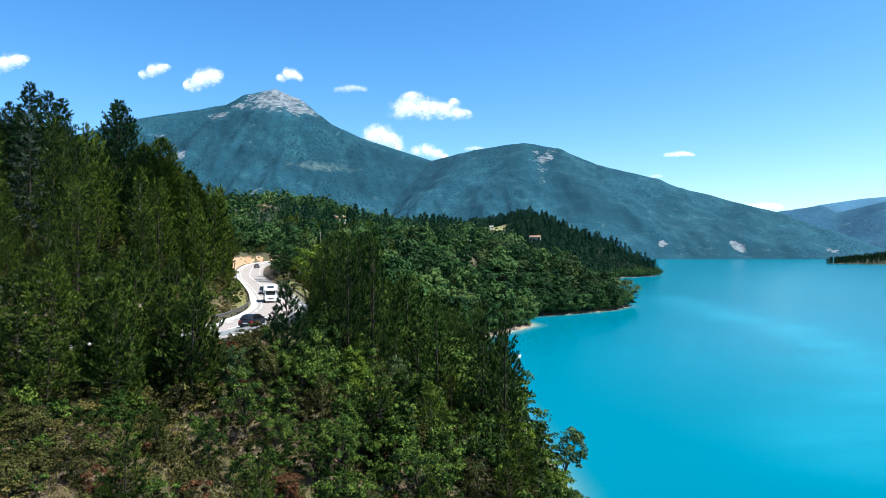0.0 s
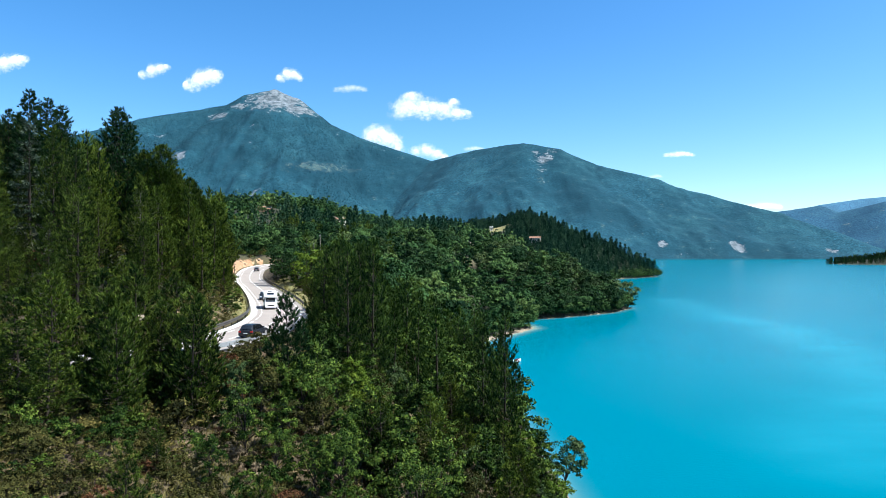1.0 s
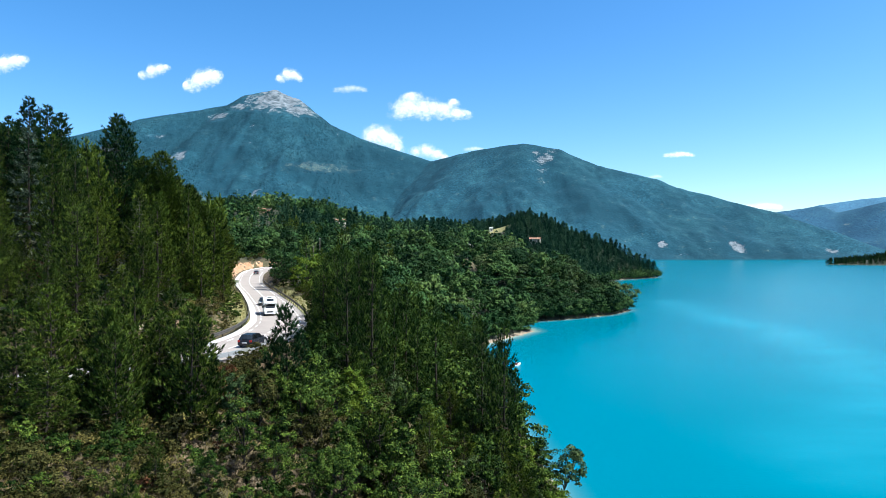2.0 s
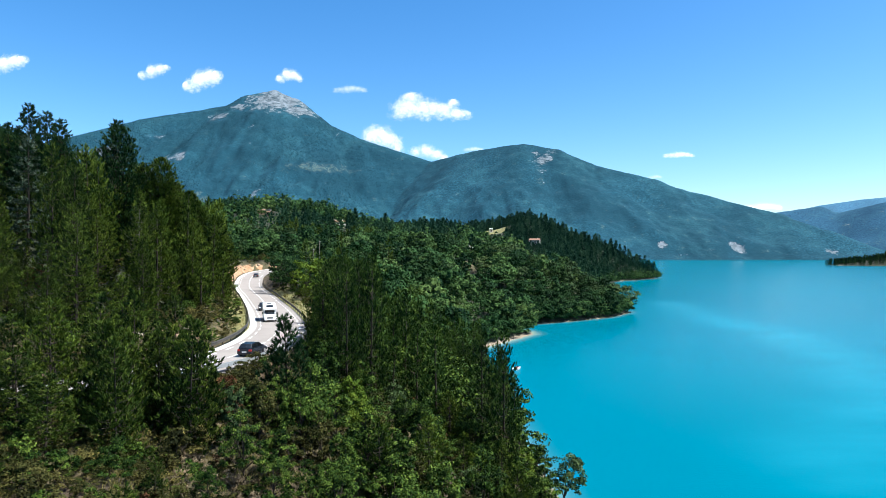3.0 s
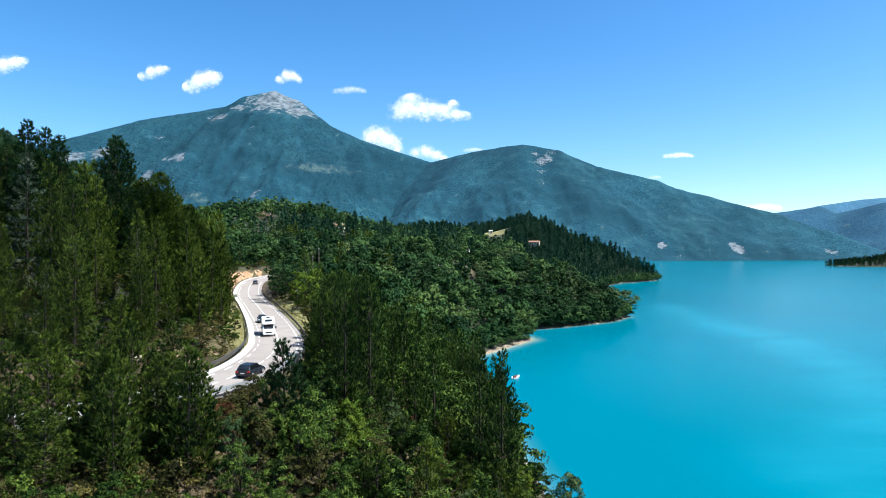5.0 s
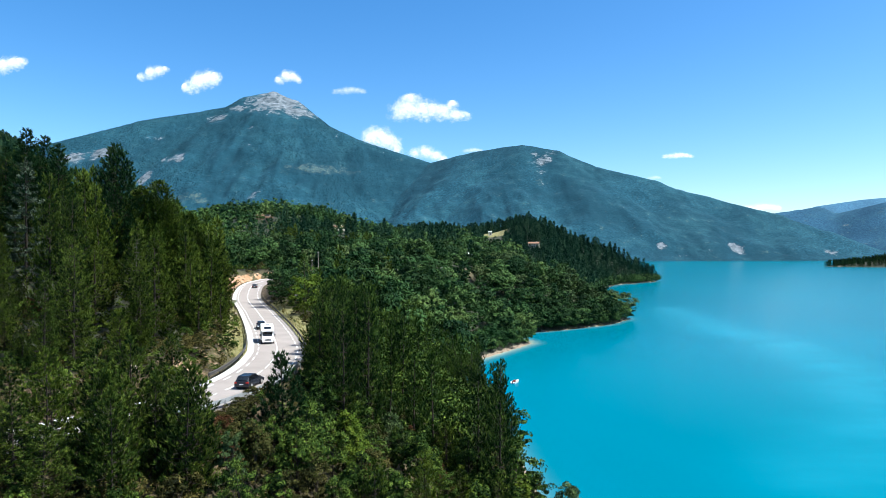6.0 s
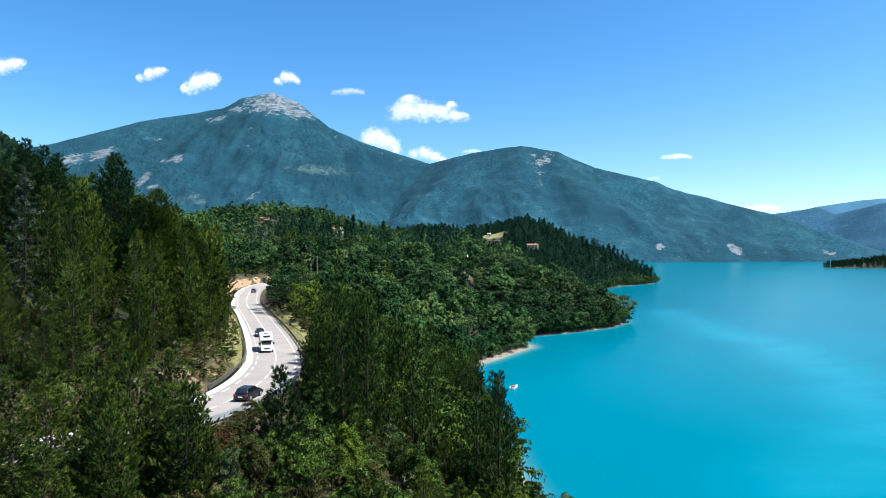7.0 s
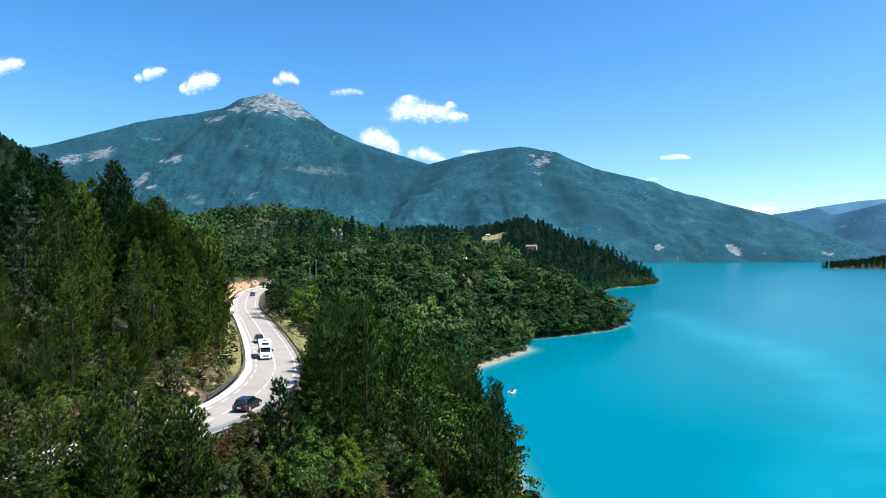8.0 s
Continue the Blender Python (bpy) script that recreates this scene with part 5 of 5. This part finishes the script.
def prism(profile, y0, y1, inset=0.0, bevel=0.0, top=None):
    """A closed side profile of (x, z) drawn out across y; above the height top the sides lean in by inset."""
    bm = bmesh.new()
    lo, hi = [], []
    for x, z in profile:
        k = inset if top is not None and z > top else 0
        lo.append(bm.verts.new((x, y0 + k, z)))
        hi.append(bm.verts.new((x, y1 - k, z)))
    bm.faces.new(lo)
    bm.faces.new(hi[::-1])
    n = len(profile)
    for i in range(n):
        bm.faces.new((lo[i], hi[i], hi[(i + 1) % n], lo[(i + 1) % n])[::-1])
    bmesh.ops.recalc_face_normals(bm, faces=bm.faces)
    if bevel:
        bmesh.ops.bevel(bm, geom=bm.edges[:], offset=bevel, segments=2, affect="EDGES", clamp_overlap=True)
    return bm


def wheel(parent, x, y, r, wide=0.22):
    out = 1 if y > 0 else -1
    for name, rad, w, mat, lift in (("tyre", r, wide, RUBBER, 0), ("rim", r * 0.62, 0.03, ALLOY, out * (wide / 2 + 0.008))):
        bm = bmesh.new()
        bmesh.ops.create_cone(bm, cap_ends=True, segments=18, radius1=rad, radius2=rad, depth=w, matrix=pose(x, y + lift, r, 90, 0, 0))
        if name == "tyre":
            bmesh.ops.bevel(bm, geom=[e for e in bm.edges if len(e.link_faces) == 2 and e.calc_face_angle(0) > 1], offset=0.03, segments=2, affect="EDGES")
            tyre = part("wheel", bm, mat, parent)
        else:
            part("rim", bm, mat, tyre)


def on_road(y, off, heading, t_len=None):
    """Pose of a vehicle on the road, whose x axis is its nose; heading 1: towards the far bend."""
    s = length_at(y)
    r = along(s - 1.5, s + 1.5, 0.5)
    way, nrm = road_frame(r)
    m = len(r) // 2
    turn = math.degrees(math.atan2(way[m, 1], way[m, 0])) + (0 if heading > 0 else 180)
    slope = math.degrees(math.atan2(r[-1, 2] - r[0, 2], 3)) * heading
    return pose(r[m, 0] + nrm[m, 0] * off, r[m, 1] + nrm[m, 1] * off, r[m, 2] + 0.022, 0, -slope, turn)


def car(m, paint, label, estate=False):
    root = new("car")
    b = 0.05
    tail = -2.15
    part("body", prism([(2.12, 0.28), (2.17, 0.55), (2.05, 0.72), (0.95, 0.95), (-1.95, 0.98), (tail, 0.9), (tail - 0.03, 0.5), (-2.1, 0.28)], -0.88, 0.88, 0.06, b, 0.6), paint, root)
    rear = -1.75 if estate else -1.5
    part("cabin", prism([(1.0, 0.94), (0.35, 1.42), (-0.2, 1.5), (rear + 0.2, 1.47), (rear - 0.28, 0.96)], -0.8, 0.8, 0.13, 0.04, 1.0), paint, root)
    part("windscreen", prism([(1.0, 0.99), (0.385, 1.42), (0.36, 1.40), (0.94, 0.97)], -0.64, 0.64), GLASS, root, "dark tinted windscreen")
    part("rear_window", prism([(rear - 0.25, 1.05), (rear + 0.12, 1.43), (rear + 0.16, 1.42), (rear - 0.2, 1.04)], -0.6, 0.6), GLASS, root)
    for y in (-1, 1):
        for x0, x1 in ((0.72, -0.2), (-0.28, rear + 0.1)):
            z0, z1 = 1.02, 1.38
            bm = bmesh.new()
            vs = [bm.verts.new(p) for p in ((x0, y * 0.795, z0), (x1, y * 0.795, z0), (x1 + 0.05, y * 0.72, z1), (min(x0 - 0.42, 0.36) if x0 > 0 else x0, y * 0.72, z1))]
            f = bm.faces.new(vs)
            bmesh.ops.solidify(bm, geom=[f], thickness=0.02)
            part("side_window", bm, GLASS, root)
        for x in (1.32, -1.36):
            wheel(root, x, y * 0.79, 0.34)
        part("headlight", prism([(2.1, 0.6), (2.13, 0.72), (1.85, 0.78), (1.85, 0.66)], y * 0.72 - 0.17, y * 0.72 + 0.17, 0, 0.015), LAMP, root)
        part("tail_light", prism([(tail - 0.04, 0.68), (tail - 0.03, 0.88), (tail + 0.12, 0.9), (tail + 0.12, 0.68)], y * 0.7 - 0.15, y * 0.7 + 0.15, 0, 0.015), TAIL, root)
        part("mirror", prism([(0.7, 1.0), (0.78, 1.12), (0.62, 1.14), (0.58, 1.0)], y * 0.95 - 0.1, y * 0.95 + 0.1, 0, 0.02), paint, root)
    part("bumper", prism([(2.2, 0.32), (2.2, 0.5), (2.08, 0.5), (2.08, 0.32)], -0.7, 0.7, 0, 0.02), TRIM, root)
    part("plate", prism([(tail - 0.06, 0.55), (tail - 0.06, 0.66), (tail - 0.03, 0.66), (tail - 0.03, 0.55)], -0.26, 0.26), PAINT, root)
    root.matrix_world = m
    return tagged(root, label, "car", "traffic on the road")


def motorhome(m):
    root = new("motorhome")
    part("body", prism([(1.55, 0.42), (1.7, 2.0), (1.6, 2.62), (1.2, 2.85), (-3.6, 2.85), (-3.72, 2.7), (-3.7, 0.42)], -1.14, 1.14, 0.05, 0.07, 2.5), WHITE, root)
    part("cab", prism([(3.2, 0.36), (3.24, 0.85), (3.05, 1.08), (2.42, 1.22), (1.75, 1.95), (1.5, 1.95), (1.5, 0.36)], -0.98, 0.98, 0.08, 0.06, 1.1), WHITE, root)
    part("overcab", prism([(2.2, 1.98), (2.35, 2.18), (2.1, 2.55), (1.55, 2.8), (1.4, 2.0)], -1.08, 1.08, 0.06, 0.06, 2.3), WHITE, root)
    part("windscreen", prism([(2.43, 1.25), (1.8, 1.93), (1.77, 1.90), (2.38, 1.22)], -0.8, 0.8), GLASS, root, "dark cab windscreen")
    part("roof_window", prism([(2.16, 2.52), (1.66, 2.78), (1.7, 2.82), (2.2, 2.55)], -0.6, 0.6), GLASS, root)
    part("grille", prism([(3.25, 0.62), (3.26, 0.82), (3.18, 0.84), (3.18, 0.62)], -0.5, 0.5, 0, 0.01), TRIM, root)
    part("bumper", prism([(3.3, 0.34), (3.3, 0.55), (3.1, 0.55), (3.1, 0.34)], -0.9, 0.9, 0, 0.03), WHITE, root)
    part("skylight", prism([(-0.4, 2.85), (-0.35, 2.93), (-1.05, 2.93), (-1.1, 2.85)], -0.4, 0.4, 0, 0.02), GLASS, root)
    part("roof_vent", prism([(-2.2, 2.85), (-2.2, 2.97), (-2.7, 2.97), (-2.7, 2.85)], -0.25, 0.25, 0, 0.02), WHITE, root)
    for y in (-1, 1):
        for name, x0, x1, z0, z1 in (("cab_window", 2.2, 1.62, 1.3, 1.78), ("side_window", 0.2, -0.9, 1.5, 2.05), ("side_window", -2.2, -3.0, 1.55, 2.05)):
            w = 0.985 if name == "cab_window" else 1.145
            lean = 0.3 if name == "cab_window" else 0
            part(name, prism([(x0, z0), (x1, z0), (x1, z1), (x0 - lean, z1)], y * w - 0.012, y * w + 0.012, 0, 0), GLASS, root)
        part("stripe", prism([(1.4, 1.1), (-3.5, 1.25), (-3.5, 1.32), (1.4, 1.16)], y * 1.147 - 0.006, y * 1.147 + 0.006), GREY, root)
        for x in (2.3, -2.1):
            wheel(root, x, y * 0.98, 0.35)
        part("headlight", prism([(3.22, 0.72), (3.2, 0.95), (2.95, 1.0), (3.0, 0.75)], y * 0.78 - 0.16, y * 0.78 + 0.16, 0, 0.02), LAMP, root)
        part("mirror", prism([(2.1, 1.3), (2.16, 1.65), (2.0, 1.65), (2.0, 1.3)], y * 1.22 - 0.12, y * 1.22 + 0.12, 0, 0.03), TRIM, root)
    part("door", prism([(1.2, 0.55), (1.2, 2.25), (0.55, 2.25), (0.55, 0.55)], -1.155, -1.135, 0, 0), WHITE, root)
    root.matrix_world = m
    return tagged(root, "white motorhome with dark windows on the road", "motorhome", "traffic on the road")


motorhome(on_road(112, 1.4, -1))
car(on_road(74.5, -1.7, 1), NAVY, "dark estate car driving along the pale road", True)
car(on_road(131, 1.6, -1), NAVY, "dark hatchback driving behind the motorhome")
car(on_road(236, -1.5, 1), GREY, "grey car near the far bend of the road")


# ---- boat, poles, sign, houses ----
def boat(x, y, turn):
    root = new("motor_boat")
    n, rows = 9, []
    for i in range(n):
        f = i / (n - 1)
        w = 0.95 * (1 - max(0, f - 0.45) ** 2 * 3.2)
        rows.append([(-2.1 + 4.2 * f, s * w * k, z + 0.25 * f * f) for s, k, z in ((-1, 1, 0.62), (-1, 0.8, -0.1), (1, 0.8, -0.1), (1, 1, 0.62), (1, 0.84, 0.6), (1, 0.7, 0.2), (-1, 0.7, 0.2), (-1, 0.84, 0.6))])
    bm = bmesh.new()
    vs = [[bm.verts.new(p) for p in r] for r in rows]
    for a, b in zip(vs, vs[1:]):
        for k in range(8):
            bm.faces.new((a[k], a[(k + 1) % 8], b[(k + 1) % 8], b[k]))
    bm.faces.new(vs[0]), bm.faces.new(vs[-1][::-1])
    bmesh.ops.recalc_face_normals(bm, faces=bm.faces)
    part("hull", bm, WHITE, root)
    part("windshield", prism([(0.5, 0.7), (0.25, 1.05), (0.2, 1.05), (0.42, 0.7)], -0.6, 0.6), GLASS, root)
    part("seat", prism([(-0.6, 0.2), (-0.6, 0.62), (-0.75, 0.95), (-0.95, 0.95), (-1.0, 0.2)], -0.55, 0.55, 0, 0.04), RUST_PAINT, root, "reddish bench seat")
    part("outboard_motor", prism([(-2.12, 0.2), (-2.1, 1.0), (-2.4, 1.05), (-2.5, 0.7), (-2.35, -0.2), (-2.2, -0.2)], -0.18, 0.18, 0, 0.04), TRIM, root)
    root.matrix_world = pose(x, y, 0.05, 0, 0, turn) @ Matrix.Diagonal((0.8, 0.8, 0.8, 1))
    return tagged(root, "small white motor boat on the turquoise water", "boat")


RUST_PAINT = plain("red_cushion", (0.3, 0.06, 0.04), (0.42, 0.1, 0.07), 3, 0.7)
boat(21.2, 179, 55)
POLE = plain("grey_pole_wood", (0.16, 0.13, 0.1), (0.3, 0.26, 0.22), 1, 0.9, 0, 0.3, 10)


def utility_pole(x, y, high, label):
    z = float(land(np.array([x]), np.array([y]))[0])
    root = solid("utility_pole", *tube([(0, 0, -0.5), (0.03, 0, high * 0.5), (0, 0.02, high)], [0.17, 0.14, 0.1], 8), POLE)
    part("crossarm", prism([(-0.06, high - 0.7), (-0.06, high - 0.55), (0.06, high - 0.55), (0.06, high - 0.7)], -0.8, 0.8), POLE, root)
    for y0 in (-0.7, 0.0, 0.7):
        bm = bmesh.new()
        bmesh.ops.create_cone(bm, cap_ends=True, segments=8, radius1=0.06, radius2=0.04, depth=0.22, matrix=pose(0, y0, high - 0.44))
        part("insulator", bm, KERB, root)
    root.matrix_world = pose(x, y, z, 0, 0, 25)
    return tagged(root, label, "utility pole", "poles by the road")


utility_pole(-45, 232, 37.5 - ground_at(-45, 232), "weathered wooden utility pole above the trees")
utility_pole(-48.5, 238, 34.5 - ground_at(-48.5, 238), "short wooden utility pole beside the road")


def road_sign(x, y):
    z = float(land(np.array([x]), np.array([y]))[0])
    root = solid("road_sign", *tube([(0, 0, -0.3), (0, 0, 3.0)], [0.05, 0.05], 8), TRIM)
    part("panel", prism([(-0.03, 2.3), (-0.03, 3.0), (0.03, 3.0), (0.03, 2.3)], -0.75, 0.75, 0, 0.01), PAINT, root, "plain white panel")
    root.matrix_world = pose(x, y, z, 0, 0, 70)
    return tagged(root, "white panel sign on a dark post beside the road", "road sign")


road_sign(-51.5, 158)
pole = solid("marker_post", *tube([(0, 0, -0.3), (0, 0, 4.6)], [0.07, 0.06], 8), TRIM)
pole.matrix_world = pose(-47.8, 145, float(land(np.array([-47.8]), np.array([145.0]))[0]))
tagged(pole, "slim dark post standing on the grassy verge", "post")

STUCCO = plain("pale_stucco", (0.5, 0.44, 0.36), (0.66, 0.6, 0.5), 0.5, 0.9, 0, 0.2, 8, 0.3)
FIELDSTONE = plain("brown_fieldstone", (0.16, 0.11, 0.08), (0.3, 0.21, 0.15), 0.8, 0.95, 0, 0.4, 5)
TERRACOTTA = plain("terracotta_tiles", (0.17, 0.095, 0.062), (0.28, 0.16, 0.105), 1.5, 0.9, 0, 0.3, 8, 0.3)


def house(x, y, turn, wide, deep, high, label, lift=0.0, roof_mat=None):
    z = float(land(np.array([x]), np.array([y]))[0]) + lift
    root = new("house")
    body = FIELDSTONE if "stone" in label else STUCCO
    part("wall", prism([(-wide / 2, -6), (wide / 2, -6), (wide / 2, high), (-wide / 2, high)], -deep / 2, deep / 2), body, root)
    e = 0.5
    rise = deep * 0.2
    bm = bmesh.new()
    pts = [(-deep / 2 - e, high - 0.1), (0, high + rise), (deep / 2 + e, high - 0.1), (deep / 2 + e, high + 0.1), (0, high + rise + 0.2), (-deep / 2 - e, high + 0.1)]
    a = [bm.verts.new((-wide / 2 - e, py, pz)) for py, pz in pts]
    b = [bm.verts.new((wide / 2 + e, py, pz)) for py, pz in pts]
    bm.faces.new(a), bm.faces.new(b[::-1])
    for i in range(6):
        bm.faces.new((a[i], b[i], b[(i + 1) % 6], a[(i + 1) % 6]))
    bmesh.ops.recalc_face_normals(bm, faces=bm.faces)
    roof = part("roof", bm, roof_mat or TERRACOTTA, root, "low pitched tiled roof")
    part("chimney", prism([(wide * 0.25, high), (wide * 0.25 + 0.7, high), (wide * 0.25 + 0.7, high + rise + 1.1), (wide * 0.25, high + rise + 1.1)], -0.35, 0.35), STUCCO, roof)
    for gable in (-1, 1):
        bm = bmesh.new()
        tri = [bm.verts.new((gable * (wide / 2 - 0.05), py, pz)) for py, pz in ((-deep / 2, high - 0.01), (deep / 2, high - 0.01), (0, high + rise - 0.02))]
        bm.faces.new(tri)
        bmesh.ops.solidify(bm, geom=bm.faces[:], thickness=0.2)
        part("gable", bm, body, root)
    for i in range(max(2, int(wide / 3))):
        wx = -wide / 2 + 1.4 + i * (wide - 2.8) / max(1, int(wide / 3) - 1)
        part("window", prism([(wx - 0.5, high - 1.9), (wx + 0.5, high - 1.9), (wx + 0.5, high - 0.6), (wx - 0.5, high - 0.6)], -deep / 2 - 0.03, -deep / 2 + 0.02), GLASS, root)
    part("door", prism([(wide * 0.1 - 0.5, -0.2), (wide * 0.1 + 0.5, -0.2), (wide * 0.1 + 0.5, 2.0), (wide * 0.1 - 0.5, 2.0)], -deep / 2 - 0.04, -deep / 2 + 0.02), BARK, root)
    root.matrix_world = pose(x, y, z, 0, 0, turn)
    return tagged(root, label, "house", "houses in the wood")


for hx, hy, ht, hw, hd, hh, hl, lift in HOUSES:
    house(hx, hy, ht, hw, hd, hh, hl, lift, KERB if "white" in hl else None)


# ---- clouds ----
def cloud_material():
    m, nt, b = blank("glowing_cloud")
    n1, n2 = noise_tex(nt, 0.011, 6, 0.62), noise_tex(nt, 0.045, 5, 0.65)
    puffs = calc(nt, "ADD", calc(nt, "MULTIPLY_ADD", n1, 1.5, -0.75), calc(nt, "MULTIPLY_ADD", n2, 0.55, -0.27))
    f = calc(nt, "ADD", attr(nt, "body"), puffs)
    mr = nt.nodes.new("ShaderNodeMapRange")
    mr.interpolation_type = "SMOOTHSTEP"
    mr.inputs["From Min"].default_value, mr.inputs["From Max"].default_value = -0.12, 1.3
    nt.links.new(f, mr.inputs["Value"])
    # clouds glow: sunlit white and greyer shading are put in as emission
    em, tr, mx = nt.nodes.new("ShaderNodeEmission"), nt.nodes.new("ShaderNodeBsdfTransparent"), nt.nodes.new("ShaderNodeMixShader")
    nt.links.new(ramp(nt, calc(nt, "MULTIPLY_ADD", puffs, 0.5, 0.5), [(0.25, (0.78, 0.83, 0.9)), (0.6, (1.0, 0.99, 0.98))]), em.inputs["Color"])
    em.inputs["Strength"].default_value = 0.66
    nt.links.new(calc(nt, "MULTIPLY", mr.outputs[0], attr(nt, "thick")), mx.inputs[0])
    nt.links.new(tr.outputs[0], mx.inputs[1])
    nt.links.new(em.outputs[0], mx.inputs[2])
    nt.links.new(mx.outputs[0], nt.nodes["Material Output"].inputs["Surface"])
    return m


CLOUD = cloud_material()


def cloud(x, z, wide, high, blobs, thick=1.0, y=4900):
    """A small fair-weather cloud far behind the mountains: lobes of vapour (across, up, size) in two bulging layers."""
    u, v = np.meshgrid(np.linspace(-1, 1, 57), np.linspace(-1, 1, 37))
    su, sv = wide * 0.75, high * 0.95
    lobes = [np.exp(4 * (1 - np.hypot((u - bu) * min(su / sv, 1.75), (v - bv) * np.where(v < bv, 1.35, 0.9)) / br)) for bu, bv, br in blobs]
    body = np.maximum(np.log(np.sum(lobes, 0)) / 4, -1.2)
    body = np.minimum(body, 4 * (1 - np.maximum(np.abs(u), np.abs(v))) - 1.2)
    for k in range(2):
        ob = sheet("cloud", u * su, -np.maximum(body, 0) * high * 0.6 + 16 * k, v * sv, CLOUD, "", "", "")
        set_attr(ob, "body", body - 0.12 * k)
        set_attr(ob, "thick", np.full(u.shape, thick))
        if k == 0:
            root = ob
            tagged(root, "small white fair-weather cloud above the mountains" if thick > 0.8 else "thin faint wisp of white cloud", "cloud", "clouds")
        else:
            ob.name, ob.parent = "veil", root
    root.matrix_world = pose(x, y, z)


SLANT = [(-0.42, -0.25, 0.34), (-0.05, 0.02, 0.5), (0.3, 0.12, 0.42), (0.52, 0.28, 0.2)]
HEAP = [(-0.45, -0.1, 0.36), (-0.1, 0.2, 0.48), (0.25, 0.1, 0.4), (0.5, -0.12, 0.26)]
LONG = [(-0.56, -0.12, 0.36), (-0.33, 0.0, 0.48), (-0.08, -0.02, 0.44), (0.17, -0.12, 0.36), (0.4, -0.2, 0.3), (0.58, -0.24, 0.2), (-0.34, 0.42, 0.28), (0.36, 0.24, 0.18)]
DOME = [(-0.42, 0.1, 0.42), (-0.1, 0.2, 0.5), (0.25, -0.1, 0.42), (0.5, -0.35, 0.26)]
FLAT = [(-0.56, -0.12, 0.3), (-0.34, -0.05, 0.38), (-0.1, 0.02, 0.44), (0.14, 0.05, 0.42), (0.36, -0.02, 0.36), (0.55, -0.1, 0.28)]
for cx, cz, cw, ch, shape, ct in [(-3370, 1490, 330, 155, SLANT, 0.95), (-2240, 1435, 274, 125, SLANT, 0.85), (-1865, 1360, 318, 185, SLANT, 1), (-1188, 1391, 215, 116, HEAP, 1), (-720, 1298, 265, 80, FLAT, 0.35),
                                  (-84, 1140, 620, 215, LONG, 1), (-460, 900, 318, 200, DOME, 1), (-106, 799, 330, 120, DOME, 1), (240, 835, 160, 50, FLAT, 0.4), (1830, 790, 239, 62, FLAT, 0.9),
                                  (2470, 385, 330, 80, FLAT, 1), (1650, 620, 110, 45, FLAT, 0.3)]:
    cloud(cx, cz, cw, ch, shape, ct)
